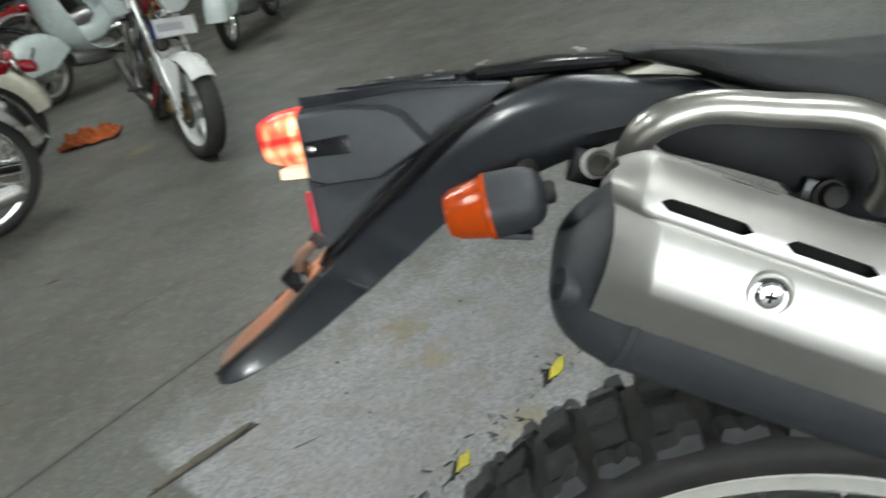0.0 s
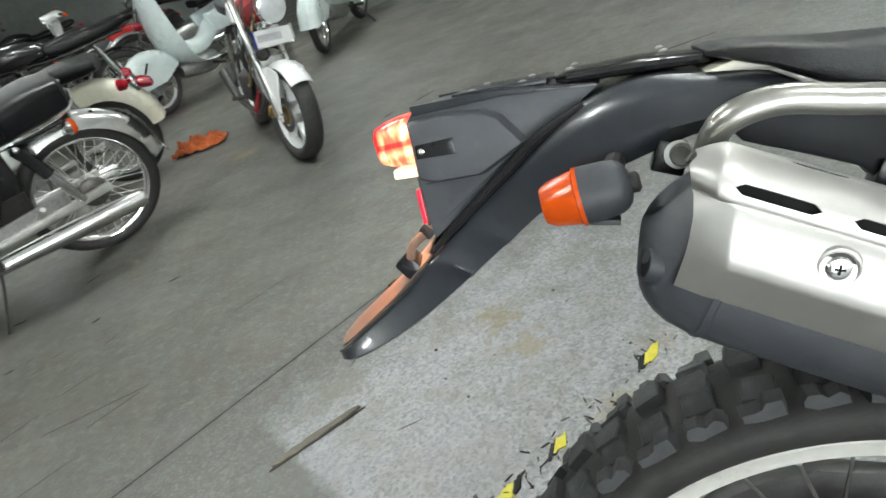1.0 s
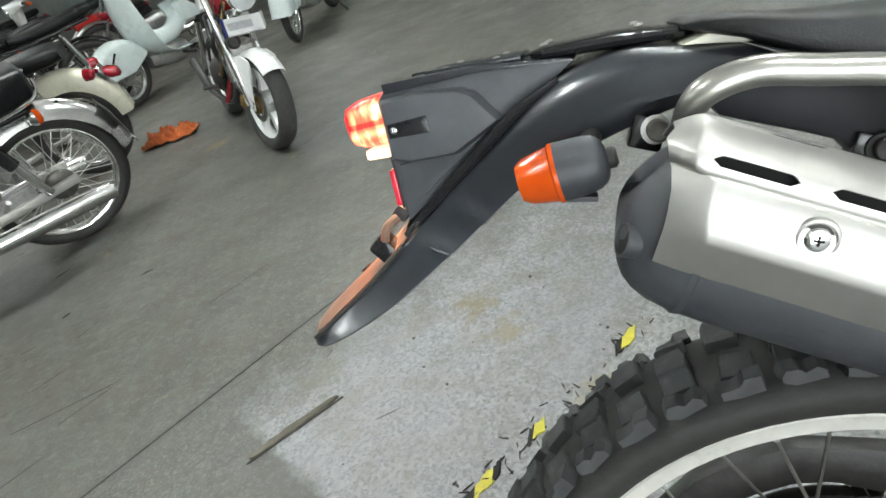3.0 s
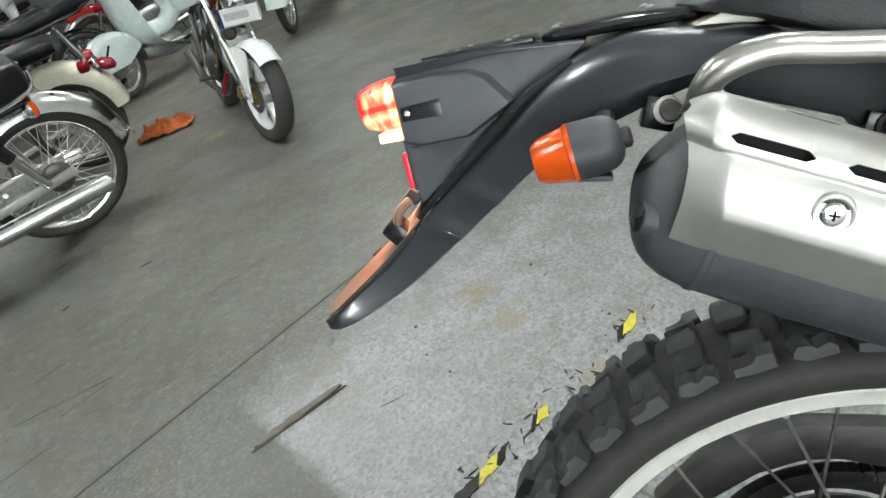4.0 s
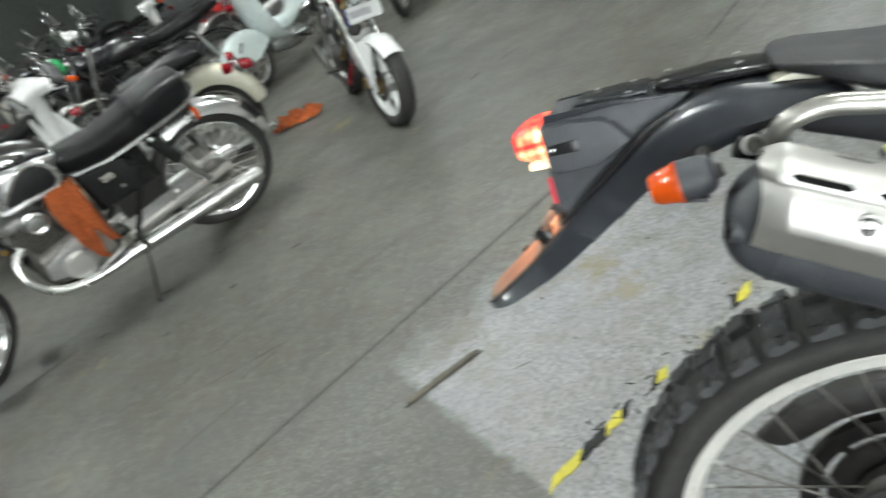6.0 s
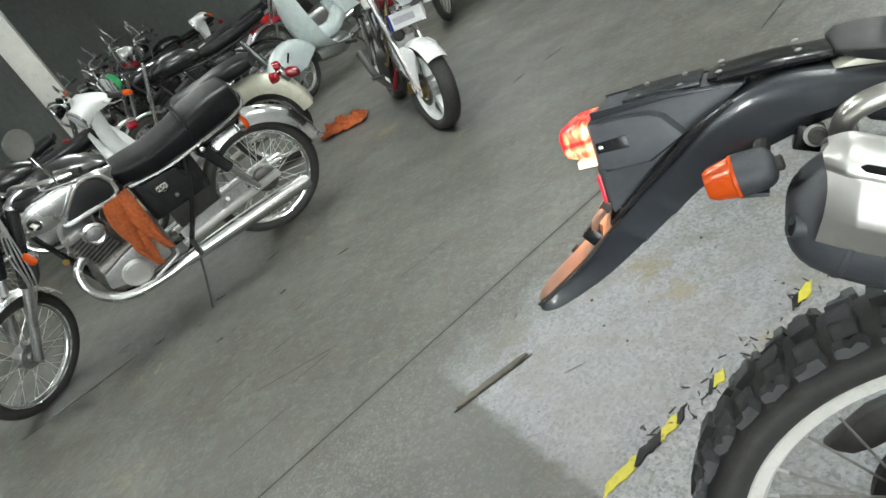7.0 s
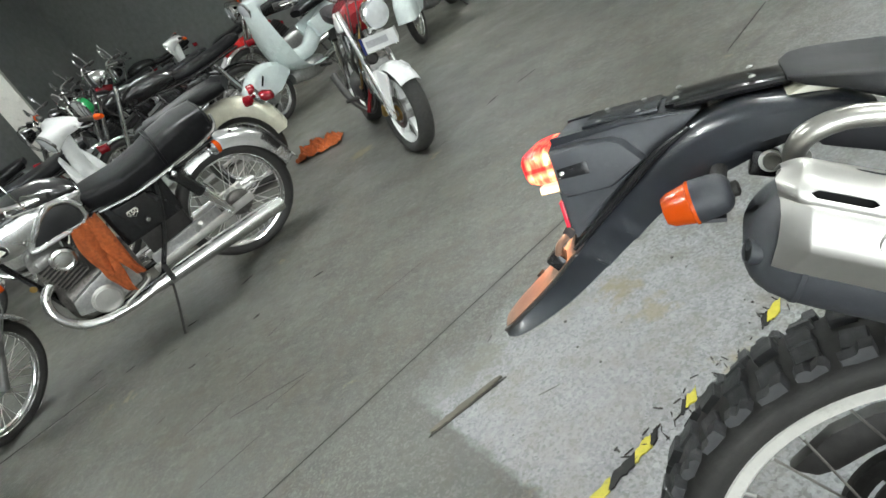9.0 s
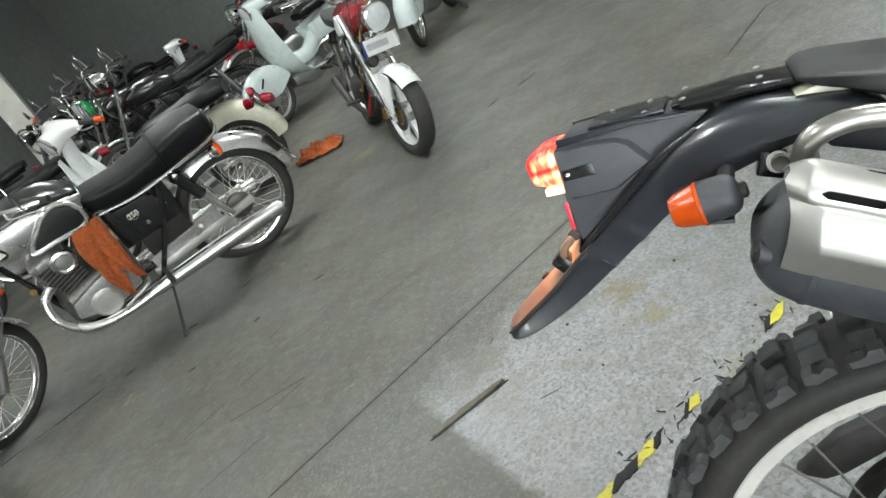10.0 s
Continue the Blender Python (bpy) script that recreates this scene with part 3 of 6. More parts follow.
area_lamp("plate_lamp", look((trail.matrix_world @ V(-0.312, YC, 0.856)), (trail.matrix_world @ V(-0.350, YC, 0.76))), 0.06, 0.02, 0.75, (1.0, 0.50, 0.26))

# strap and rubber stub on the fender
strap = part("strap", box((-0.323, YC - 0.038, 0.7865), (0.019, 0.026, 0.022), pose(0, 0, 0, 0, -35, 0), 0.005), M["shiny"], trail, "black rubber strap block")
# loop in the same brown, with lamp glow painted into its colour
part("strap_loop", tube([(-0.318, YC - 0.05, 0.795), (-0.312, YC - 0.052, 0.806), (-0.302, YC - 0.045, 0.812)], 0.004, 8), M["dusty"], trail)
part("plate_bracket", box((-0.302, YC, 0.812), (0.012, 0.07, 0.014), pose(0, 0, 0, 0, -40, 0), 0.003), M["matte"], trail)
part("stub", tube([(-0.372, YC + 0.03, 0.742), (-0.378, YC + 0.03, 0.7525)], 0.006, 10, curve=False), M["rubber"], trail)

# rear indicator
ind = part("indicator", lathe([(0.034, 0.0), (0.0335, 0.008), (0.0318, 0.0130), (0.029, 0.0163), (0.025, 0.0185), (0.018, 0.0199), (0.004, 0.0206), (0.0, 0.0208), (0.0, 0.0)], (-0.149, -0.078, 0.8365), (0.985, 0.02, 0.05), 28), M["matte"], trail, "dark grey rubber-mounted indicator body")
part("indicator_lens", lathe([(0.0, 0.0), (0.0, 0.0212), (-0.003, 0.0212), (-0.004, 0.0198), (-0.022, 0.0165), (-0.028, 0.013), (-0.030, 0.0)], (-0.149, -0.078, 0.8365), (0.985, 0.02, 0.05), 28), M["amber"], ind, "ribbed amber indicator lens")
part("nub", lathe([(0.030, 0.007), (0.038, 0.0075), (0.040, 0.005), (0.040, 0.0)], (-0.149, -0.078, 0.8365), (0.985, 0.02, 0.05), 16), M["rubber"], ind)
part("tab", box((-0.138, -0.076, 0.8155), (0.022, 0.014, 0.004), pose(0, 0, 0, 0, 12, 0), 0.001), M["matte"], ind)
part("stalk", tube([(-0.130, -0.072, 0.84), (-0.126, -0.04, 0.845), (-0.124, -0.005, 0.848)], 0.008, 10), M["rubber"], ind)

# seat and the panel below it
seat = superloft([(-0.047, YC, 0.9045, 0.060, 0.002), (-0.036, YC, 0.9030, 0.088, 0.0055), (-0.012, YC, 0.8960, 0.106, 0.0085), (0.02, YC, 0.8820, 0.113, 0.0145), (0.06, YC, 0.8655, 0.116, 0.0215), (0.12, YC, 0.8445, 0.119, 0.0325), (0.25, YC - 0.004, 0.816, 0.117, 0.046), (0.42, YC - 0.01, 0.808, 0.10, 0.055), (0.60, YC - 0.012, 0.82, 0.08, 0.06)], 40, 7.0)
part("seat", seat, M["vinyl"], trail, "black textured vinyl seat")
part("seat_base", prism([(-0.052, 0.8935), (-0.030, 0.8975), (0.004, 0.8825), (-0.012, 0.8845), (-0.030, 0.8890)], YC - 0.079, YC + 0.079, 0.0008), M["cream"], trail, "cream strip under the seat")
panel = prism([(-0.048, 0.862), (0.00, 0.862), (0.14, 0.815), (0.32, 0.78), (0.32, 0.70), (0.135, 0.745), (0.098, 0.764), (0.064, 0.778), (0.046, 0.790), (0.039, 0.802), (0.011, 0.8165), (-0.036, 0.839)], YC - 0.080, YC - 0.05, 0.004)
part("inner_panel", panel, M["dull"], trail, "dark inner panel under the seat")
part("subframe_tube", tube([(0.075, YC - 0.055, 0.785), (0.14, YC - 0.062, 0.755), (0.24, YC - 0.07, 0.71), (0.40, YC - 0.07, 0.66)], 0.011, 12), M["black"], trail)
for c in ((-0.080, -0.036, 0.842), (0.061, -0.034, 0.793)):
    lug = part("bracket", box((c[0] - 0.006, c[1] + 0.014, c[2] - 0.002), (0.024, 0.022, 0.024), pose(0, 0, 0, 0, 25, 0), 0.002), M["black"], trail)
    part("washer", lathe([(0, 0.006), (0, 0.0105), (-0.002, 0.0105), (-0.002, 0.006)], (c[0], c[1] + 0.002, c[2]), (0, 1, 0), 20), M["steel" if c[0] < 0 else "dark"], lug)
    part("bolt", lathe([(0, 0.0082), (-0.006, 0.0080), (-0.0072, 0.0070), (-0.0068, 0.005), (-0.0060, 0.0)], (c[0] + 0.0012, c[1] + 0.001, c[2]), (0, 1, 0), 20), M["grime" if c[0] < 0 else "dark"], lug)

part("grab_rail", tube([(-0.056, -0.030, 0.836), (-0.061, -0.058, 0.846), (-0.049, -0.072, 0.8645), (-0.018, -0.074, 0.870), (0.020, -0.074, 0.861), (0.058, -0.074, 0.8505), (0.076, -0.073, 0.838), (0.084, -0.070, 0.812), (0.086, -0.045, 0.786)], 0.0100, 16, steps=7), M["bar"], trail, "scuffed silver tubular grab rail")

# muffler, drawn along its own axis: u forward and down, n up and forward
def mu(u, y, n):
    return (0.866 * u + 0.5 * n, y, -0.5 * u + 0.866 * n)


NC, HB = 0.645, 0.058
bm = bmesh.new()
loops = []
for u, k, dy in ((-0.5030, 0.25, 0.010), (-0.5022, 0.40, 0.008), (-0.5003, 0.54, 0.006), (-0.4970, 0.67, 0.004), (-0.4920, 0.78, 0.003), (-0.4845, 0.87, 0.002), (-0.4730, 0.94, 0.001), (-0.458, 0.975, 0), (-0.4545, 0.990, 0), (-0.4535, 1.004, 0), (-0.4495, 1.004, 0), (-0.4485, 0.99, 0), (-0.43, 1.0, 0), (-0.30, 0.99, 0), (-0.14, 0.97, 0), (-0.05, 0.85, 0), (-0.01, 0.45, 0)):
    loop = []
    for i in range(32):
        th = 2 * math.pi * i / 32
        c, s = math.cos(th), math.sin(th)
        p = 2 / 3.2
        loop.append(mu(u + (0.013 * max(0.0, s) ** 1.6 + 0.004 * max(0.0, -s)) * min(1.0, max(0.0, (-0.455 - u) / 0.03)), -0.090 + dy + 0.046 * k * math.copysign(abs(c) ** p, c), NC + HB * k * math.copysign(abs(s) ** p, s)))
    loops.append(loop)
rings(bm, loops)
muffler = part("muffler", fixed(bm), M["matte"], trail, "matte dark grey muffler can with a rounded end")
pipe_axis = V(*mu(1, 0, 0)) * math.cos(radians(16)) + V(0, 1, 0) * math.sin(radians(16))
pipe = part("tail_pipe", lathe([(0.024, 0.0125), (0.010, 0.0115), (-0.0055, 0.0112), (-0.0060, 0.0104), (-0.0055, 0.0098), (0.003, 0.0096)], mu(-0.4925, -0.117, 0.6290), pipe_axis, 28), M["matte"], muffler)
# black disc drawn for the shade inside the pipe's mouth
part("pipe_bore", lathe([(-0.0030, 0.0100), (-0.0032, 0.0)], mu(-0.4925, -0.117, 0.6290), pipe_axis, 24), M["void"], pipe)

# heat shield: rows in n with the depth of each, columns in u; slots are gaps in the sheet
NROW = [(0.7030, -0.090), (0.7110, -0.102), (0.7150, -0.115), (0.7135, -0.1285), (0.6985, -0.1402), (0.6957, -0.1412), (0.6927, -0.1421), (0.6885, -0.1428), (0.6862, -0.1408), (0.6838, -0.1440), (0.672, -0.1470), (0.660, -0.1480), (0.6515, -0.1474), (0.6485, -0.1462), (0.6260, -0.1340)]
cuts = [(-0.4690, -0.4200), (-0.4030, -0.3540), (-0.3370, -0.2880), (-0.271, -0.222)]
UCOL = sorted({round(v, 4) for a, c in cuts for v in (a, a + 0.005, c - 0.005, c)} | {-0.450, -0.411, -0.342, -0.276, -0.20, -0.16, -0.12})
BEVEL = (0.0, 0.15, 0.4, 0.7, 0.9, 1.0)
bm = bmesh.new()
grid = []
for i in range(len(BEVEL) + len(UCOL)):
    col = []
    for n, y in NROW:
        # the rear edge of the sheet, and the crease where its bevelled end meets the faces
        edge = float(np.interp(n, (0.626, 0.640, 0.653, 0.670, 0.686, 0.6985, 0.7030), (-0.4780, -0.4790, -0.4800, -0.4825, -0.4880, -0.4945, -0.4910)))
        crease = float(np.interp(n, (0.626, 0.6485, 0.660, 0.684, 0.688, 0.700, 0.715), (-0.4640, -0.4560, -0.4585, -0.4630, -0.4750, -0.4785, -0.4760)))
        if i < len(BEVEL):
            q = BEVEL[i]
            u = edge + (crease - edge) * q
            tuck = 0.0095 * (1 - q) ** 1.15
            col.append(bm.verts.new(mu(u, y + tuck * min(1.0, max(0.25, (n - 0.622) / 0.03)) * (0.6 if n > 0.70 else 1.0), n - (0.010 * (1 - q) ** 1.4 if n > 0.70 else 0.0))))
        else:
            k = i - len(BEVEL)
            col.append(bm.verts.new(mu(max(UCOL[k], crease + 0.0006 * (k + 1)), y, n)))
    grid.append(col)
for i in range(len(grid) - 1):
    for j in range(len(NROW) - 1):
        k = i - len(BEVEL)
        um = (UCOL[k] + UCOL[k + 1]) / 2 if k >= 0 else -1.0
        a, b, c, d = grid[i][j], grid[i + 1][j], grid[i + 1][j + 1], grid[i][j + 1]
        slot = next((s for s in cuts if s[0] < um < s[1]), None)
        if slot and j in (4, 5):
            if um < slot[0] + 0.005:
                bm.faces.new((a, b, d) if j == 4 else (a, c, d))
            elif um > slot[1] - 0.005:
                bm.faces.new((a, b, c) if j == 4 else (b, c, d))
            continue
        bm.faces.new((a, b, c, d))
fixed(bm)
shield = part("heat_shield", shell(bm, -0.0014), M["steel"], muffler, "brushed silver heat shield with long slots", 60)
# black sheet that stands in for the shade behind the slots
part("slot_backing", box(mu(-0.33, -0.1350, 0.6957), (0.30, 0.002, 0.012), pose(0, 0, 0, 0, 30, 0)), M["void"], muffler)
sc = mu(-0.4015, -0.1475, 0.6695)
part("screw_cup", lathe([(0.0008, 0.0132), (-0.0012, 0.0120), (-0.0018, 0.0105), (-0.0008, 0.0094), (0.002, 0.0090)], sc, (0, 1, 0), 32), M["steel"], shield)
# dark disc paints the shade in the recess round the screw
part("screw_well", lathe([(-0.0004, 0.0092), (-0.0002, 0.0)], sc, (0, 1, 0), 24), M["dark"], shield)
part("shield_screw", lathe([(0.0, 0.0074), (-0.0016, 0.0072), (-0.0030, 0.0060), (-0.0036, 0.0035), (-0.0036, 0)], sc, (0, 1, 0), 24), M["chrome"], shield, "cross-head chrome screw")
# black boxes paint the shade in the cross slots
for ang in (20, 110):
    part("screw_slot", box((sc[0], sc[1] - 0.0034, sc[2]), (0.0062, 0.0012, 0.0014), pose(0, 0, 0, 0, ang, 0)), M["void"], shield)
# black ovals laid on the uncut sheet for the shade in its upper holes
for u in (-0.424, -0.30):
    part("shield_hole", superloft([(0, 0, 0, 0.0045, 0.0165), (0.0012, 0, 0, 0.0045, 0.0165)], 20, 2), M["shiny"], shield).matrix_local = Matrix.Translation(mu(u, -0.1205, 0.7146)) @ pose(0, 0, 0, 0, 30 - 90, 0)

# rear wheel
bm = bmesh.new()
prof = [(-0.040, 0.2640), (-0.050, 0.270), (-0.060, 0.284), (-0.0605, 0.297), (-0.050, 0.308), (-0.030, 0.3155), (0, 0.3175), (0.030, 0.3155), (0.050, 0.308), (0.0605, 0.297), (0.060, 0.284), (0.050, 0.270), (0.040, 0.2640)]
HUB = (-0.003, 0.0, AX)
tyre = part("tyre", lathe(prof, HUB, n=96), M["rubber"], trail, "worn knobbly off-road tyre", 60)
rimp = [(-0.040, 0.2515), (-0.0440, 0.2535), (-0.0450, 0.2515), (-0.0425, 0.2455), (-0.0410, 0.2375), (-0.034, 0.2335), (-0.018, 0.2290), (0, 0.227), (0.018, 0.229), (0.034, 0.2335), (0.0410, 0.2375), (0.0425, 0.2455), (0.0450, 0.2515), (0.0440, 0.2535), (0.040, 0.2515), (0.02, 0.240), (0, 0.236), (-0.02, 0.240), (-0.040, 0.2515)]
rim = part("wheel_rim", lathe([(a, r + 0.0130) for a, r in rimp], HUB, n=96), M["rim"], trail, "cream painted spoked rim", 40)


def knob_mesh(name, shape, r0, r1, taper=0.88):
    """A tread block: outline in (around, across), from radius r0 to r1."""
    b = bmesh.new()
    loops = [[(x, y, r0 - 0.338) for x, y in shape], [(x * 0.97, y, r1 - 0.0015 - 0.338) for x, y in shape], [(x * taper, y * 1.0, r1 - 0.338) for x, y in shape]]
    rings(b, loops)
    fixed(b)
    soften(b, 25)
    me_k = bpy.data.meshes.new(name)
    b.to_mesh(me_k)
    b.free()
    me_k.materials.append(M["knob"])
    return me_k


def side_knob(name, flip):
    """An L-shaped shoulder block that wraps over the side wall."""
    b = bmesh.new()
    w = 0.0165
    if flip:
        out = [(-w, 0.004), (-0.007, 0.0), (w, 0.003), (w * 0.95, 0.010), (0.010, 0.0140), (0.001, 0.0100), (-0.004, 0.0140), (-0.013, 0.0140), (-w, 0.009)]
    else:
        out = [(-w, 0.0015), (-0.002, 0.0), (w, 0.001), (w, 0.0150), (0.004, 0.0155), (0.0, 0.0105), (-0.006, 0.0090), (-w, 0.0090)]
    loops = [[(x * 1.06, -0.050, h - 0.0290) for x, h in out], [(x * 0.98, -0.0665, h - 0.0280) for x, h in out], [(x * 0.92, -0.0685, (h - 0.010) * 0.90 - 0.0180) for x, h in out]]
    rings(b, loops)
    fixed(b)
    soften(b, 25)
    me_k = bpy.data.meshes.new(name)
    b.to_mesh(me_k)
    b.free()
    me_k.materials.append(M["knob"])
    return me_k


mid = knob_mesh("knob_mid", [(-0.014, -0.013), (0.012, -0.015), (0.015, 0.0), (0.012, 0.015), (-0.014, 0.013)], 0.309, 0.3285)
quarter = knob_mesh("knob_quarter", [(-0.014, -0.010), (0.014, -0.012), (0.014, 0.010), (-0.012, 0.012)], 0.303, 0.3240)
corner = [side_knob("knob_side_a", False), side_knob("knob_side_b", True)]
NK = 46
for k in range(NK):
    a = 360 / NK * k - 2.0
    jit = Matrix.Translation((0.002 * math.sin(k * 2.7), 0, -0.0012 * (1 + math.sin(k * 5.1)))) @ pose(0, 0, 0, 2.5 * math.sin(k * 3.3), 2.5 * math.sin(k * 1.9), 6 * math.sin(k * 4.3))
    spin = Matrix.Translation(HUB) @ pose(0, 0, 0, 0, a, 0)
    up_r = Matrix.Translation((0, 0, 0.338))
    rowset = [(corner[(k + 1) % 2], spin @ up_r), (corner[k % 2], spin @ up_r @ Matrix.Translation((0, -0.010, -0.007)) @ Matrix.Diagonal((1, -1, 1, 1)))]
    if k % 2 == 0:
        rowset.append((mid, spin @ up_r @ Matrix.Translation((0, -0.009, 0))))
        rowset += [(quarter, spin @ up_r @ pose(0, s * 0.036, -0.003, -s * 22, 0, 0)) for s in (-1, 1)]
    else:
        rowset.append((mid, spin @ up_r @ Matrix.Translation((0, 0.011, 0)) @ pose(0, 0, 0, 0, 0, 180)))
        rowset += [(quarter, spin @ up_r @ pose(0, s * 0.040, -0.004, -s * 24, 0, 0)) for s in (-1, 1)]
    for me_k, mm in rowset:
        o = new("knob", me_k)
        o.parent = tyre
        o.matrix_local = mm @ (jit if me_k in (mid, quarter) else Matrix())
# spokes, hub, sprocket, disc
random.seed(4)
for k in range(28):
    a0 = 2 * math.pi * ((k + 0.4) / 28)
    side_y = -1 if k % 2 else 1
    lean_a = (0.62 if (k // 2) % 2 else -0.62)
    p = V(HUB[0] + 0.045 * math.sin(a0 + lean_a), side_y * 0.032, HUB[2] + 0.045 * math.cos(a0 + lean_a))
    q = V(HUB[0] + 0.242 * math.sin(a0), side_y * 0.006, HUB[2] + 0.242 * math.cos(a0))
    sp = part("spoke", tube([p, q], 0.0017, 6, curve=False), M["grime"], rim)
    nip = (p - q).normalized()
    part("nipple", tube([q, q + nip * 0.016], 0.0030, 6, curve=False), M["alu"], rim)
hub = part("wheel_hub", lathe([(-0.055, 0.0), (-0.055, 0.018), (-0.045, 0.022), (-0.040, 0.048), (-0.028, 0.050), (-0.024, 0.030), (0.024, 0.030), (0.028, 0.062), (0.045, 0.062), (0.05, 0.0)], HUB, n=40), M["grime"], trail)
part("brake_disc", lathe([(-0.052, 0.070), (-0.052, 0.108), (-0.0485, 0.108), (-0.0485, 0.070), (-0.052, 0.070)], HUB, n=56), M["dark"], trail, "grimy brake disc")
part("brake_caliper", box((0.085, -0.058, AX + 0.065), (0.075, 0.040, 0.050), pose(0, 0, 0, 0, 35, 0), 0.008), M["dark"], trail)
spro = lathe([(0.050, 0.026), (0.050, 0.092), (0.055, 0.092), (0.055, 0.026), (0.050, 0.026)], HUB, n=48)
for k in range(10):
    a0 = 2 * math.pi * k / 10
    box((HUB[0] + 0.078 * math.sin(a0), 0.0525, HUB[2] + 0.078 * math.cos(a0)), (0.010, 0.005, 0.048), pose(0, 0, 0, 0, math.degrees(a0), 0), bm=spro)
lathe([(0.050, 0.100), (0.050, 0.112), (0.055, 0.112), (0.055, 0.100), (0.050, 0.100)], HUB, n=48, bm=spro)
part("sprocket", spro, M["dark"], trail, "grimy open chain sprocket")
ch = bmesh.new()
for k in range(60):
    a0 = radians(-170) + radians(190) * k / 59
    box((HUB[0] - 0.117 * math.cos(a0 + math.pi / 2), 0.0525, HUB[2] + 0.117 * math.sin(a0 + math.pi / 2)), (0.010, 0.016, 0.012), pose(0, 0, 0, 0, math.degrees(a0), 0), bm=ch)
for s, z in ((1, 0.117), (-1, -0.117)):
    for k in range(32):
        box((HUB[0] + 0.008 + 0.0115 * k, 0.0525, HUB[2] + z * (1 - k / 32 * 0.45)), (0.0095, 0.016, 0.012), bm=ch)
part("chain", ch, M["dark"], trail, "black drive chain")
part("chain_guard", prism([(-0.160, 0.436), (-0.104, 0.481), (-0.055, 0.501), (-0.009, 0.508), (0.053, 0.496), (0.16, 0.472), (0.34, 0.430), (0.34, 0.385), (0.16, 0.415), (0.076, 0.440), (0.018, 0.4635), (-0.015, 0.466), (-0.057, 0.456), (-0.106, 0.430), (-0.130, 0.424)], 0.048, 0.072, 0.006), M["dark"], trail, "dark grey plastic chain guard")
for s in (-1, 1):
    part("swing_arm", box((0.24, s * 0.088, AX + 0.02), (0.56, 0.024, 0.045), pose(0, 0, 0, 0, -4, 0), 0.006), M["dark"], trail, "dark swing arm")
part("axle", tube([(HUB[0], -0.115, AX), (HUB[0], 0.115, AX)], 0.010, 12, curve=False), M["steel"], trail)


# ---- shared motorcycle pieces ----
def wheel(parent, centre, r_tyre, r_rim, width, rim_mat, steer=0.0, spokes=36, alloy=0, tyre_label="black road tyre", disc=False):
    """A wheel whose axle lies along y, turned by steer degrees about the upright."""
    h = (r_tyre - r_rim)
    w = width / 2
    rot = Matrix.Translation(centre) @ pose(0, 0, 0, 0, 0, steer)
    prof_t = [(-w * 0.62, r_rim - 0.002), (-w * 0.9, r_rim + h * 0.25), (-w, r_rim + h * 0.5), (-w * 0.86, r_rim + h * 0.78), (-w * 0.5, r_tyre - h * 0.06), (0, r_tyre),
              (w * 0.5, r_tyre - h * 0.06), (w * 0.86, r_rim + h * 0.78), (w, r_rim + h * 0.5), (w * 0.9, r_rim + h * 0.25), (w * 0.62, r_rim - 0.002)]
    bm = lathe(prof_t, (0, 0, 0), n=56)
    bm.transform(rot)
    part("tyre", bm, M["rubber"], parent, tyre_label, 60)
    a = w * 0.64
    rp = [(-a, r_rim - 0.002), (-a - 0.002, r_rim + 0.004), (-a + 0.004, r_rim + 0.004), (-a + 0.008, r_rim - 0.010), (-a * 0.4, r_rim - 0.018), (0, r_rim - 0.021), (a * 0.4, r_rim - 0.018),
          (a - 0.008, r_rim - 0.010), (a - 0.004, r_rim + 0.004), (a + 0.002, r_rim + 0.004), (a, r_rim - 0.002), (0, r_rim - 0.012), (-a, r_rim - 0.002)]
    bm = lathe(rp, (0, 0, 0), n=56)
    bm.transform(rot)
    rim_o = part("wheel_rim", bm, rim_mat, parent, "", 40)
    bm = lathe([(-w * 1.1, 0.0), (-w * 1.1, 0.022), (-w * 0.7, 0.026), (-w * 0.7, 0.062), (-w * 0.5, 0.066), (w * 0.5, 0.066), (w * 0.7, 0.062), (w * 0.7, 0.026), (w * 1.1, 0.022), (w * 1.1, 0.0)], (0, 0, 0), n=28)
    bm.transform(rot)
    part("wheel_hub", bm, M["alu"], parent)
    if alloy:
        for k in range(alloy):
            a0 = 2 * math.pi * k / alloy
            bm = bmesh.new()
            loops = []
            for rr, ww, tt in ((0.045, 0.020, 0.020), (0.10, 0.015, 0.016), (r_rim - 0.012, 0.021, 0.018)):
                loops.append([(rr * math.sin(a0) + sx * ww * math.cos(a0), sy * tt, rr * math.cos(a0) - sx * ww * math.sin(a0)) for sx, sy in ((-1, -1), (1, -1), (1, 1), (-1, 1))])
            rings(bm, loops)
            bmesh.ops.bevel(fixed(bm), geom=bm.edges[:], offset=0.003, segments=1, affect="EDGES")
            bm.transform(rot)
            part("wheel_spoke", bm, rim_mat, rim_o)
    else:
        for k in range(spokes):
            a0 = 2 * math.pi * k / spokes
            s = -1 if k % 2 else 1
            off = 0.55 if (k // 2) % 2 else -0.55
            bm = tube([(0.058 * math.sin(a0 + off), s * w * 0.6, 0.058 * math.cos(a0 + off)), (r_rim * 0.94 * math.sin(a0), s * 0.004, r_rim * 0.94 * math.cos(a0))], 0.0016, 5, curve=False)
            bm.transform(rot)
            part("wheel_spoke", bm, M["steel"], rim_o)
    if disc:
        e = -w * 0.9
        bm = lathe([(e, 0.058), (e, 0.088), (e - 0.004, 0.088), (e - 0.004, 0.058), (e, 0.058)], (0, 0, 0), n=40)
        bm.transform(rot)
        part("brake_disc", bm, M["grime"], parent)


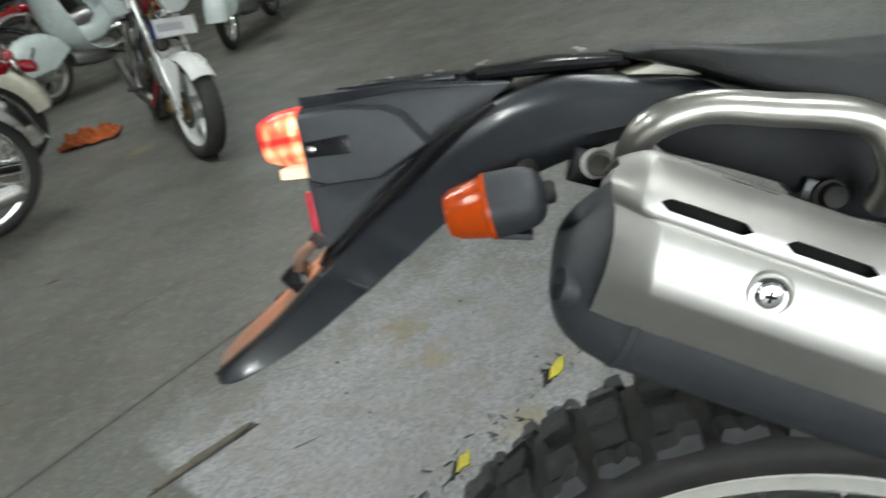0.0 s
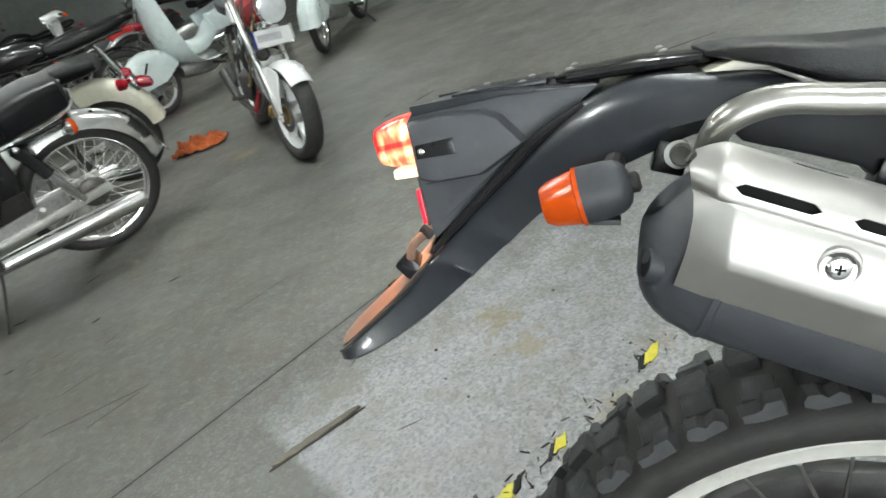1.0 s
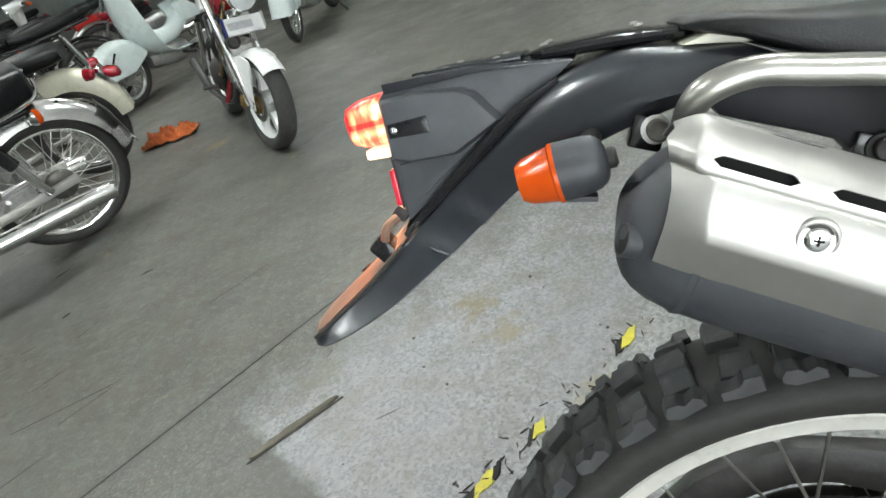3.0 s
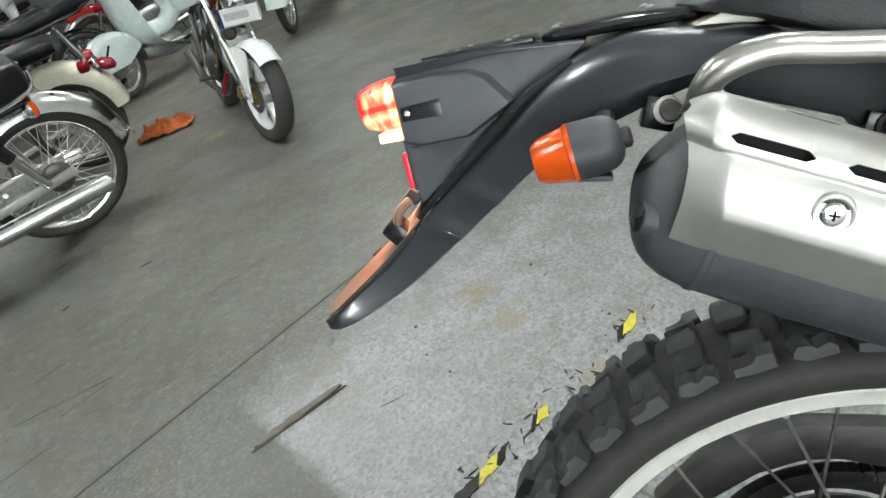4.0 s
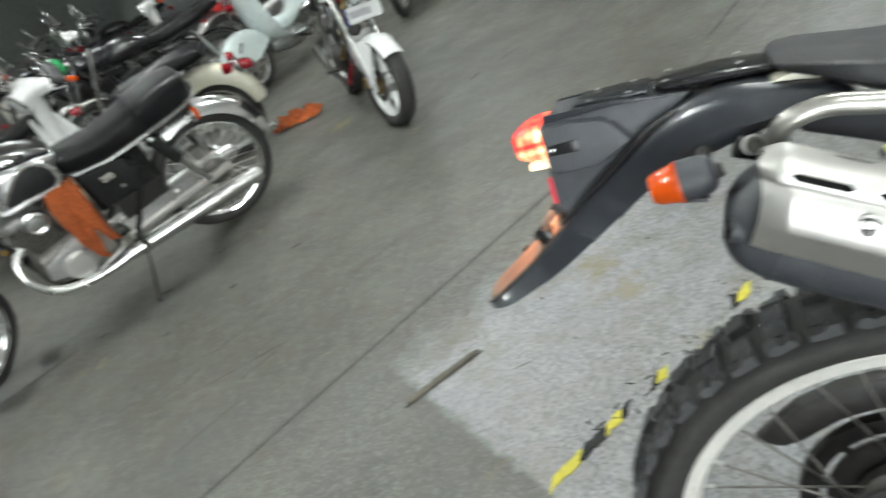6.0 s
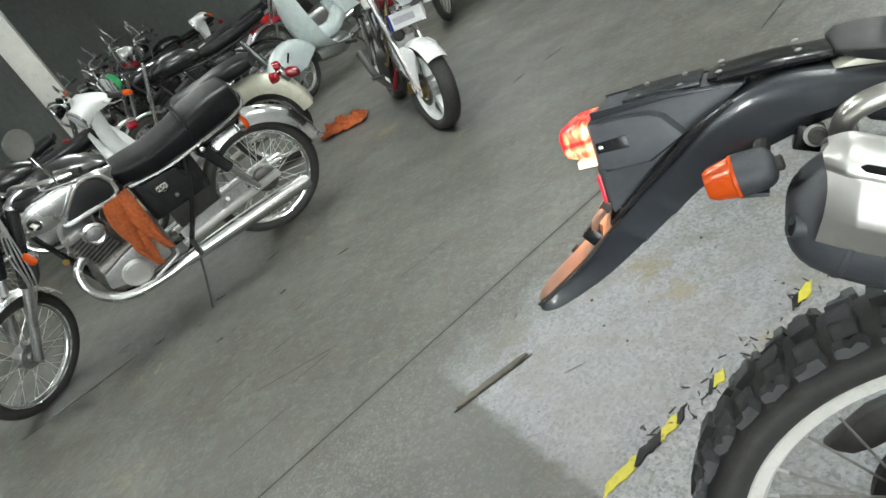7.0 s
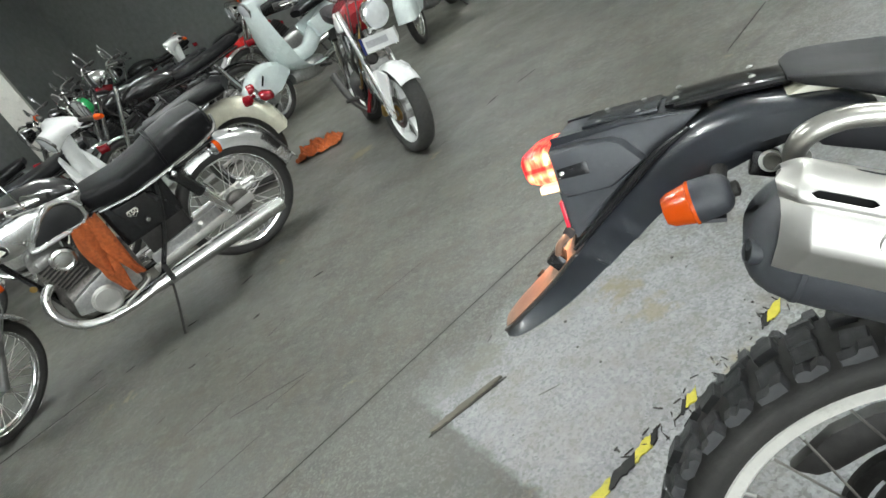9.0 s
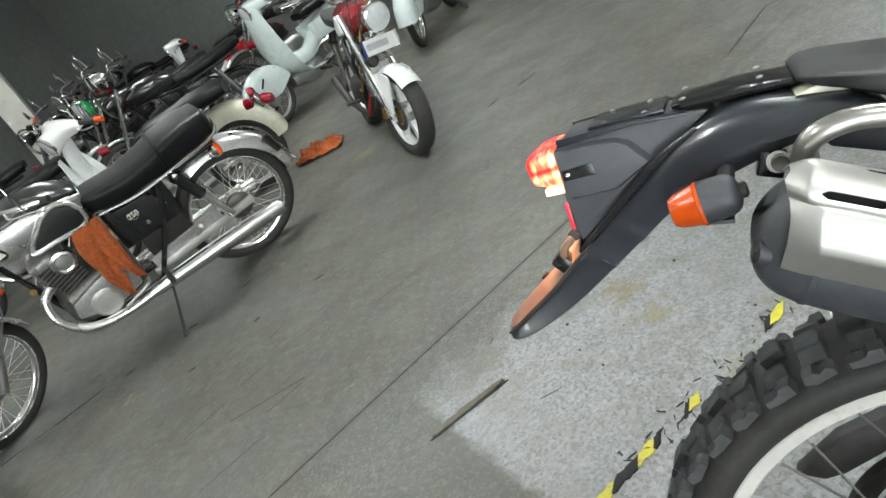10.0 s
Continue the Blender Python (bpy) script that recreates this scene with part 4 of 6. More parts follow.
def fender(parent, centre, r, a0, a1, width, mat, label="", steer=0.0, drop=0.018, name="fender"):
    """A mudguard over a wheel: angles from the top, forward positive."""
    w = width / 2
    bm = bmesh.new()
    loops = []
    for k in range(25):
        th = radians(a0 + (a1 - a0) * k / 24)
        loop = []
        for s in range(9):
            q = -1 + s / 4
            rr = r - drop * abs(q) ** 2.4
            loop.append((rr * math.sin(th), q * w, rr * math.cos(th)))
        loops.append(loop)
    rings(bm, loops, closed=False)
    shell(fixed(bm), 0.003)
    bm.transform(Matrix.Translation(centre) @ pose(0, 0, 0, 0, 0, steer))
    return part(name, bm, mat, parent, label, 50)


def deep_fender(parent, centre, r, a0, a1, width, mat, steer=0.0, chord=0.03):
    """A valanced mudguard whose sides reach down to a line just above the axle."""
    w = width / 2
    bm = bmesh.new()
    loops = []
    for k in range(29):
        th = radians(a0 + (a1 - a0) * k / 28)
        low = min(r - 0.02, chord / max(math.cos(th), 0.08))
        loop = []
        for q in (-1, -0.99, -0.96, -0.86, -0.62, -0.3, 0, 0.3, 0.62, 0.86, 0.96, 0.99, 1):
            t = abs(q)
            rr = r - 0.050 * t ** 3 if t < 0.97 else (r - 0.050 + (low - r + 0.050) * (0.5 if t < 1 else 1.0))
            loop.append((rr * math.sin(th), math.copysign(w * (min(t, 0.96) / 0.96) ** 0.8 * (1 + 0.05 * (t > 0.97)), q), rr * math.cos(th)))
        loops.append(loop)
    rings(bm, loops, closed=False)
    shell(fixed(bm), 0.003)
    bm.transform(Matrix.Translation(centre) @ pose(0, 0, 0, 0, 0, steer))
    return part("front_mudguard", bm, mat, parent, "deep valanced mudguard", 50)


def headlamp(parent, c, r, d, body, steer=0.0, tilt=0.0):
    ax = (math.cos(radians(steer)), math.sin(radians(steer)), -math.sin(radians(tilt)))
    o = part("headlamp", lathe([(-d, 0.0), (-d, r * 0.35), (-d * 0.75, r * 0.75), (-d * 0.25, r * 0.97), (0, r), (0, 0)], c, ax, 28), body, parent)
    part("lamp_ring", lathe([(-0.012, r), (-0.010, r * 1.06), (0.004, r * 1.05), (0.008, r * 0.95), (0.002, r * 0.93)], c, ax, 28), M["chrome"], o)
    part("lamp_glass", lathe([(0.002, r * 0.94), (0.010, r * 0.75), (0.016, r * 0.4), (0.018, 0)], c, ax, 28), M["lensglass"], o)
    return o


def winker(parent, c, r, ax, label="amber indicator"):
    o = part("indicator", lathe([(-0.03, 0), (-0.028, r * 0.6), (-0.012, r), (0, r), (0, 0)], c, ax, 16), M["chrome"], parent)
    part("indicator_lens", lathe([(0.0, r * 1.04), (0.018, r * 0.95), (0.026, r * 0.6), (0.028, 0)], c, ax, 16), M["amber"], o, label)
    return o


def mirror(parent, foot, head, r, ax):
    part("mirror_stem", tube([foot, V(*foot) * 0.4 + V(*head) * 0.6 + V(0, 0, 0.02), head], 0.005, 8), M["chrome"], parent)
    part("mirror", lathe([(-0.012, 0), (-0.012, r * 0.5), (-0.004, r * 0.95), (0.003, r), (0.004, r * 0.93), (0.003, 0)], head, ax, 24), M["chrome"], parent, "round chrome mirror")


def lettering(text, size, m, mat, parent, label=""):
    cu = bpy.data.curves.new("lettering", "FONT")
    cu.body, cu.size, cu.extrude, cu.align_x, cu.align_y = text, size, 0.0008, "CENTER", "CENTER"
    tmp = bpy.data.objects.new("tmp", cu)
    me_t = bpy.data.meshes.new_from_object(tmp)
    bpy.data.objects.remove(tmp)
    me_t.materials.append(mat)
    o = new("lettering", me_t)
    o.parent = parent
    o.matrix_local = m
    if label:
        o["label"] = label
    return o


def handlebar(parent, c, half, rise, pull, mat=None, grip=0.11):
    """Bars over a stem at c: rise up, pull back."""
    x, y, z = c
    for s in (-1, 1):
        part("handlebar", tube([(x, y, z), (x - 0.01, y + s * 0.06, z), (x - 0.02, y + s * 0.13, z + rise * 0.85), (x - pull * 0.4, y + s * half * 0.7, z + rise), (x - pull, y + s * half, z + rise * 0.95)], 0.011, 10), mat or M["chrome"], parent)
        part("grip", tube([(x - pull * 0.75, y + s * (half - grip * 0.8), z + rise * 0.96), (x - pull * 1.03, y + s * (half + 0.015), z + rise * 0.95)], 0.0165, 10, curve=False), M["rubber"], parent)
        part("lever", tube([(x - pull * 0.45 + 0.02, y + s * half * 0.66, z + rise), (x - pull * 0.55 + 0.055, y + s * half * 0.8, z + rise - 0.005), (x - pull * 0.9 + 0.05, y + s * half, z + rise - 0.01)], 0.005, 8), M["chrome"], parent)


def rag(m, size, seed, label):
    """A crumpled cloth lying on something."""
    random.seed(seed)
    n = 36
    bm = bmesh.new()
    vs = []
    for i in range(n):
        row = []
        for j in range(n):
            u, v = i / (n - 1) - 0.5, j / (n - 1) - 0.5
            fold = noise.noise(V(u * 5 + seed, v * 5, seed)) + 0.55 * noise.noise(V(u * 11, v * 11 + seed, 3))
            px = u * size[0] * (0.80 + 0.25 * noise.noise(V(v * 4, seed, 1)))
            py = v * size[1] * (0.70 + 0.35 * noise.noise(V(u * 4, seed, 7)))
            edge = min(1, 4 * min(0.5 - abs(u), 0.5 - abs(v)) + 0.25)
            row.append(bm.verts.new((px, py, size[2] * (0.10 + 1.5 * abs(fold)) * edge + 0.004)))
        vs.append(row)
    for i in range(n - 1):
        for j in range(n - 1):
            bm.faces.new((vs[i][j], vs[i + 1][j], vs[i + 1][j + 1], vs[i][j + 1]))
    shell(fixed(bm), 0.003)
    o = part("cleaning_rag", bm, M["cloth"], None, "", 70)
    o.matrix_world = m
    return tagged(o, label, "rag")


# ---- the classic road motorcycle ----
classic = thing("classic_motorcycle", pose(-2.4644, 2.4783, 0, -14.5, 0, -136.7), "black and chrome classic motorcycle leaning on its side stand", "motorcycle")
RW, FW = (-0.066, 0, 0.314), (1.36, 0, 0.308)
wheel(classic, RW, 0.316, 0.258, 0.085, M["chrome"], 0, 36)
wheel(classic, FW, 0.306, 0.252, 0.076, M["chrome"], 8, 36)
fender(classic, RW, 0.385, 34, -84, 0.150, M["plated"], "broad chrome rear mudguard", drop=0.070, name="rear_mudguard")
part("fender_lip", box((-0.449, 0, 0.350), (0.006, 0.12, 0.022), pose(0, 0, 0, 0, 12, 0), 0.002), M["plated"], classic)
fender(classic, FW, 0.334, 62, -80, 0.100, M["plated"], "chrome front mudguard", 8, name="front_mudguard")
seat_c = superloft([(-0.172, 0, 0.790, 0.080, 0.045), (-0.155, 0, 0.796, 0.112, 0.066), (-0.05, 0, 0.793, 0.128, 0.076), (0.08, 0, 0.780, 0.130, 0.072), (0.17, 0, 0.764, 0.128, 0.062), (0.32, 0, 0.752, 0.122, 0.056), (0.45, 0, 0.760, 0.106, 0.058), (0.505, 0, 0.775, 0.085, 0.046)], 32, 4.2)
so = part("seat", seat_c, M["leather"], classic, "long black vinyl dual seat with a chrome edge")
for s in (-1, 1):
    part("seat_trim", tube([(-0.185, s * 0.070, 0.800), (-0.172, s * 0.108, 0.765), (-0.135, s * 0.127, 0.742), (-0.04, s * 0.134, 0.728), (0.10, s * 0.136, 0.718), (0.30, s * 0.127, 0.704), (0.48, s * 0.102, 0.716)], 0.0075, 8), M["chrome"], so)
part("seat_strap", tube([(0.115, 0.128, 0.742), (0.112, 0.122, 0.83), (0.11, 0.09, 0.852), (0.11, 0, 0.857), (0.11, -0.09, 0.852), (0.112, -0.126, 0.76)], 0.009, 8), M["leather"], so)
tank = superloft([(0.485, 0, 0.800, 0.060, 0.045), (0.53, 0, 0.812, 0.105, 0.070), (0.62, 0, 0.828, 0.132, 0.096), (0.74, 0, 0.836, 0.142, 0.104), (0.86, 0, 0.834, 0.134, 0.098), (0.95, 0, 0.830, 0.108, 0.078), (0.99, 0, 0.828, 0.062, 0.048)], 32, 2.9)
to = part("fuel_tank", tank, M["plated"], classic, "chrome and black fuel tank with knee pads")
part("tank_top", superloft([(0.488, 0, 0.842, 0.052, 0.016), (0.52, 0, 0.862, 0.085, 0.030), (0.60, 0, 0.890, 0.116, 0.050), (0.74, 0, 0.902, 0.126, 0.056), (0.88, 0, 0.894, 0.116, 0.052), (0.985, 0, 0.862, 0.060, 0.026)], 24, 2.4), M["black"], to)
for s in (-1, 1):
    kp = [(0.522, 0.805), (0.548, 0.857), (0.600, 0.880), (0.660, 0.868), (0.732, 0.815), (0.788, 0.762), (0.770, 0.745), (0.681, 0.742), (0.561, 0.735), (0.530, 0.752)]
    part("knee_pad", prism(kp, s * 0.150, s * 0.120, 0.006, inset=0.12), M["vinyl"], to, "black rubber knee pad")
    part("pad_trim", tube([(x, s * (0.139 + 0.006 * (0.6 < x < 0.78)), z) for x, z in kp + kp[:1]], 0.0135, 10), M["plated"], to)
    part("tank_badge", lathe([(0, 0.030), (0.004, 0.029), (0.006, 0.024), (0.004, 0.022), (0.004, 0)], (0.885, s * 0.126, 0.822), (0.25, s, 0.0), 24), M["black"], to)
    part("badge_ring", lathe([(0.003, 0.033), (0.007, 0.031), (0.007, 0.027), (0.004, 0.026)], (0.885, s * 0.126, 0.822), (0.25, s, 0.0), 24), M["chrome"], to)
    part("badge_wing", prism([(0.868, 0.812), (0.884, 0.838), (0.902, 0.832), (0.894, 0.818), (0.902, 0.806)], s * 0.1385, s * 0.131, 0.001), M["gold"], to)
part("filler_cap", lathe([(0, 0.034), (0.018, 0.033), (0.022, 0.025), (0.022, 0)], (0.80, 0, 0.935), (0, 0, 1), 20), M["chrome"], to)
# side covers with the badge
for s in (-1, 1):
    sc_o = part("side_panel", prism([(0.445, 0.700), (0.270, 0.690), (0.225, 0.620), (0.285, 0.505), (0.395, 0.530)], s * 0.128, s * 0.085, 0.010, inset=0.04), M["black"], classic, "black side cover")
    part("badge_border", prism([(0.394, 0.652), (0.344, 0.652), (0.340, 0.630), (0.369, 0.612), (0.398, 0.630)], s * 0.1315, s * 0.126, 0.001), M["gold"], sc_o)
    part("badge_plate", prism([(0.3925, 0.6505), (0.3455, 0.6505), (0.3420, 0.631), (0.369, 0.614), (0.396, 0.631)], s * 0.1335, s * 0.126, 0.001), M["black"], sc_o)
    lettering("250", 0.034, pose(0.369, s * 0.1342, 0.638, 90, 0, 180 if s > 0 else 0), M["gold"], sc_o, "raised white numerals")
    part("knob", lathe([(0, 0.011), (0.006, 0.010), (0.008, 0)], (0.335, s * 0.127, 0.565), (0, s, 0), 14), M["chrome"], sc_o)
part("air_box", box((0.33, 0, 0.60), (0.32, 0.17, 0.24), None, 0.02), M["black"], classic)
part("battery_tray", box((0.30, 0, 0.42), (0.24, 0.15, 0.14), None, 0.01), M["dark"], classic)
# frame
FR = [
    [(0.98, 0, 0.86), (0.93, 0, 0.62), (0.86, 0.04, 0.34), (0.78, 0.07, 0.25), (0.45, 0.08, 0.25)],
    [(0.45, 0.09, 0.26), (0.30, 0.105, 0.48), (0.20, 0.11, 0.70)], [(0.45, 0.09, 0.72), (0.10, 0.11, 0.70), (-0.10, 0.10, 0.70)], [(0.98, 0, 0.80), (0.7, 0.05, 0.74), (0.45, 0.09, 0.72)],
]
for s in (-1, 1):
    for line in FR:
        part("frame_tube", tube([(x, y * s, z) for x, y, z in line], 0.013, 10), M["black"], classic)
    part("swing_arm", box((0.16, s * 0.085, 0.315), (0.60, 0.022, 0.040), pose(0, 0, 0, 0, 3, 0), 0.005), M["steel"], classic, "silver swing arm")
    sh = part("shock_absorber", tube([(0.113, s * 0.125, 0.672), (0.060, s * 0.125, 0.525)], 0.030, 16, curve=False), M["black"], classic, "black shrouded shock absorber")
    part("shock_rod", tube([(0.062, s * 0.125, 0.53), (-0.005, s * 0.125, 0.345)], 0.021, 14, curve=False), M["chrome"], sh)
    part("shock_eye", ball((0.115, s * 0.135, 0.682), 0.018), M["chrome"], sh)
    part("fork_leg", tube([(0.965, s * 0.085, 0.93), (1.36, s * 0.075, 0.308)], 0.022, 14, curve=False), M["alu"], classic, "grey telescopic fork leg")
    part("fork_shroud", tube([(0.955, s * 0.085, 0.95), (1.155, s * 0.080, 0.635)], 0.030, 14, curve=False), M["black"], classic)
    winker(classic, (-0.112, s * 0.135, 0.676), 0.034, (-1, 0, 0))
    winker(classic, (1.075, s * 0.150, 0.770), 0.034, (1, 0, 0))
    part("indicator_stem", tube([(-0.10, s * 0.03, 0.675), (-0.105, s * 0.13, 0.676)], 0.009, 8, curve=False), M["chrome"], classic)
    part("indicator_stem", tube([(1.05, s * 0.07, 0.77), (1.06, s * 0.15, 0.77)], 0.009, 8, curve=False), M["chrome"], classic)
    # exhausts
    ex = part("exhaust_header", tube([(0.850, s * 0.09, 0.555), (0.905, s * 0.12, 0.520), (0.920, s * 0.155, 0.435), (0.870, s * 0.170, 0.340), (0.770, s * 0.172, 0.285), (0.630, s * 0.172, 0.264), (0.500, s * 0.172, 0.266)], 0.022, 16), M["plated"], classic, "curved chrome exhaust header")
    part("silencer", tube([(0.530, s * 0.172, 0.266), (0.450, s * 0.172, 0.268), (0.20, s * 0.175, 0.264), (-0.05, s * 0.178, 0.256), (-0.205, s * 0.180, 0.250), (-0.232, s * 0.180, 0.249)], [0.023, 0.034, 0.041, 0.044, 0.040, 0.034], 20), M["plated"], classic, "long chrome silencer")
    part("foot_peg", tube([(0.42, s * 0.10, 0.30), (0.42, s * 0.24, 0.295)], 0.014, 10, curve=False), M["rubber"], classic)
    part("pillion_peg", tube([(0.19, s * 0.12, 0.36), (0.16, s * 0.20, 0.43)], 0.011, 10, curve=False), M["steel"], classic)
# engine
eng = part("engine", superloft([(0.50, 0, 0.40, 0.10, 0.09), (0.54, 0, 0.40, 0.13, 0.115), (0.70, 0, 0.385, 0.135, 0.120), (0.83, 0, 0.385, 0.125, 0.105), (0.875, 0, 0.39, 0.09, 0.07)], 28, 4), M["grime"], classic, "grimy cast aluminium twin engine")
for k in range(8):
    part("cooling_fin", box((0.750 + 0.006 * k, 0, 0.505 + 0.018 * k), (0.17 - abs(k - 4) * 0.005, 0.215, 0.005), pose(0, 0, 0, 0, 14, 0), 0.002), M["grime"], eng)
part("cylinder", box((0.765, 0, 0.56), (0.14, 0.19, 0.17), pose(0, 0, 0, 0, 14, 0), 0.01), M["dark"], eng)
part("head_cover", superloft([(0.70, 0, 0.668, 0.085, 0.022), (0.74, 0, 0.672, 0.112, 0.034), (0.83, 0, 0.660, 0.112, 0.034), (0.87, 0, 0.648, 0.085, 0.022)], 22, 3.4), M["alu"], eng)
for s in (-1, 1):
    part("cam_cover", lathe([(0, 0.060), (0.014, 0.056), (0.020, 0.044), (0.016, 0.036), (0.022, 0)], (0.728, s * 0.116, 0.634), (0, s, 0), 22), M["plated"], eng)
    part("clutch_cover", lathe([(0, 0.076), (0.018, 0.074), (0.024, 0.066), (0.024, 0.062), (0.027, 0.058), (0.030, 0)], (0.707, s * 0.130, 0.357), (0, s, 0), 28), M["steel"], eng, "round polished engine cover")
    part("gear_cover", prism([(0.52, 0.44), (0.62, 0.49), (0.72, 0.47), (0.83, 0.44), (0.85, 0.36), (0.70, 0.30), (0.53, 0.33)], s * 0.145, s * 0.11, 0.012), M["alu"], eng)
part("shift_lever", tube([(0.50, 0.15, 0.34), (0.52, 0.185, 0.33), (0.64, 0.195, 0.305), (0.66, 0.225, 0.305)], 0.007, 8), M["steel"], classic)
part("chain_case", box((0.24, 0.075, 0.345), (0.40, 0.02, 0.085), pose(0, 0, 0, 0, 4, 0), 0.006), M["alu"], classic)
part("brake_drum", lathe([(0, 0.070), (0.02, 0.068), (0.026, 0.058), (0.028, 0.03), (0.04, 0.025), (0.04, 0)], (RW[0], 0.030, RW[2]), (0, 1, 0), 30), M["grime"], classic)
part("number_holder", box((-0.40, 0, 0.50), (0.006, 0.16, 0.12), pose(0, 0, 0, 0, 15, 0), 0.002), M["dark"], classic)
part("lamp_bracket", prism([(-0.235, 0.66), (-0.215, 0.66), (-0.255, 0.53), (-0.285, 0.54)], -0.03, 0.03, 0.005), M["black"], classic)
headlamp(classic, (1.12, 0, 0.93), 0.085, 0.13, M["black"], 8)
handlebar(classic, (0.93, 0, 0.99), 0.36, 0.06, 0.17)
mirror(classic, (0.84, 0.32, 1.04), (0.87, 0.34, 1.30), 0.062, (0.0, 1, 0.15))
part("side_stand", tube([(0.43, 0.12, 0.24), (0.475, 0.26, 0.185), (0.535, 0.41, 0.114)], 0.0065, 8), M["dark"], classic)
part("ignition_tag", lathe([(0, 0.0), (0, 0.016), (0.003, 0.016), (0.003, 0)], (0.905, 0.13, 0.60), (0.2, 1, 0), 14), M["brass"], classic)
for k in range(4):
    part("cable", tube([(1.00, 0.05, 1.0), (1.12, 0.10 + 0.02 * k, 0.82 - 0.03 * k), (1.16, 0.12, 0.66 - 0.02 * k), (1.27, 0.10, 0.48)], 0.004, 6), M["alu"], classic)

# ---- the small white motorcycle ----
mini = thing("mini_motorcycle", pose(-1.5305, 2.915, 0, -11.7, 0, 300), "small white and red motorcycle with white cast wheels", "motorcycle")
wheel(mini, (0, 0, 0.243), 0.238, 0.176, 0.096, M["white"], -6, alloy=5, disc=True)
wheel(mini, (-1.12, 0, 0.245), 0.247, 0.182, 0.11, M["white"], 0, alloy=5)
fender(mini, (0, 0, 0.243), 0.266, 48, -66, 0.120, M["white"], "glossy white front mudguard", -6, 0.03, "front_mudguard")
for s in (-1, 1):
    part("mudguard_stay", prism([(0.05, 0.465), (-0.02, 0.490), (-0.13, 0.470), (-0.150, 0.42), (-0.055, 0.235), (0.005, 0.215), (0.015, 0.30), (0.06, 0.44)], s * 0.080, s * 0.068, 0.005), M["white"], mini)
    part("fork_leg", tube([(0.0, s * 0.082, 0.245), (-0.235, s * 0.082, 0.80)], 0.0165, 12, curve=False), M["chrome"], mini)
    part("frame_tube", tube([(-0.30, s * 0.03, 0.70), (-0.42, s * 0.08, 0.45), (-0.55, s * 0.09, 0.27), (-0.85, s * 0.09, 0.27)], 0.014, 10), M["black"], mini)
    part("shock_absorber", tube([(-1.08, s * 0.10, 0.27), (-0.95, s * 0.10, 0.60)], 0.020, 12, curve=False), M["chrome"], mini)
    part("foot_peg", tube([(-0.62, s * 0.10, 0.27), (-0.62, s * 0.20, 0.27)], 0.011, 8, curve=False), M["rubber"], mini)
    mirror(mini, (-0.33, s * 0.26, 0.90), (-0.34, s * 0.33, 1.06), 0.05, (-1, 0, 0))
mt = part("fuel_tank", superloft([(-0.32, 0, 0.72, 0.06, 0.05), (-0.36, 0, 0.73, 0.10, 0.085), (-0.50, 0, 0.74, 0.125, 0.10), (-0.62, 0, 0.72, 0.10, 0.075), (-0.68, 0, 0.70, 0.06, 0.04)], 24, 2.8), M["maroon"], mini, "dark red tank with white side panels")
for s in (-1, 1):
    part("tank_panel", prism([(-0.35, 0.69), (-0.37, 0.76), (-0.46, 0.79), (-0.56, 0.70), (-0.48, 0.67)], s * 0.128, s * 0.10, 0.006, inset=0.1), M["white"], mt)
part("seat", superloft([(-0.62, 0, 0.73, 0.08, 0.03), (-0.72, 0, 0.735, 0.12, 0.04), (-0.95, 0, 0.745, 0.125, 0.045), (-1.15, 0, 0.76, 0.11, 0.04), (-1.2, 0, 0.765, 0.06, 0.02)], 22, 3.4), M["vinyl"], mini)
fender(mini, (-1.12, 0, 0.245), 0.30, 10, -110, 0.13, M["white"], "", name="rear_mudguard")
part("engine", superloft([(-0.34, 0, 0.36, 0.05, 0.045), (-0.40, 0, 0.36, 0.075, 0.07), (-0.52, 0, 0.34, 0.08, 0.075), (-0.60, 0, 0.32, 0.12, 0.11), (-0.80, 0, 0.31, 0.12, 0.10)], 20, 3), M["dark"], mini, "grimy small engine")
part("oil_cooler", box((-0.22, -0.02, 0.46), (0.04, 0.15, 0.10), None, 0.008), M["alu"], mini)
part("exhaust", tube([(-0.40, -0.05, 0.34), (-0.37, -0.07, 0.25), (-0.50, -0.09, 0.19), (-0.9, -0.13, 0.22), (-1.25, -0.15, 0.34)], [0.011, 0.011, 0.013, 0.022, 0.03], 14), M["dark"], mini)
for k in range(6):
    part("cooling_fin", box((-0.365 - 0.016 * k, 0, 0.375 - 0.004 * k), (0.006, 0.15, 0.12), None, 0.002), M["grime"], mini)
part("cylinder_head", superloft([(-0.27, 0, 0.47, 0.05, 0.04), (-0.31, 0, 0.46, 0.085, 0.075), (-0.42, 0, 0.45, 0.09, 0.08), (-0.46, 0, 0.45, 0.06, 0.05)], 18, 3.2), M["grime"], mini)
part("head_bolt", lathe([(0, 0.030), (0.012, 0.028), (0.016, 0.012), (0.016, 0)], (-0.35, -0.088, 0.45), (0, -1, 0), 12), M["chrome"], mini)
part("radiator_hose", tube([(-0.24, -0.06, 0.66), (-0.30, -0.11, 0.57), (-0.42, -0.11, 0.50), (-0.50, -0.08, 0.40)], 0.012, 10), M["rubber"], mini)
part("wiring", tube([(-0.22, -0.03, 0.72), (-0.20, -0.08, 0.60), (-0.27, -0.10, 0.48), (-0.40, -0.11, 0.36), (-0.55, -0.10, 0.34)], 0.007, 8), M["brass"], mini)
part("carburettor", box((-0.56, -0.06, 0.47), (0.09, 0.07, 0.08), pose(0, 0, 0, 10, 20, 0), 0.012), M["grime"], mini)
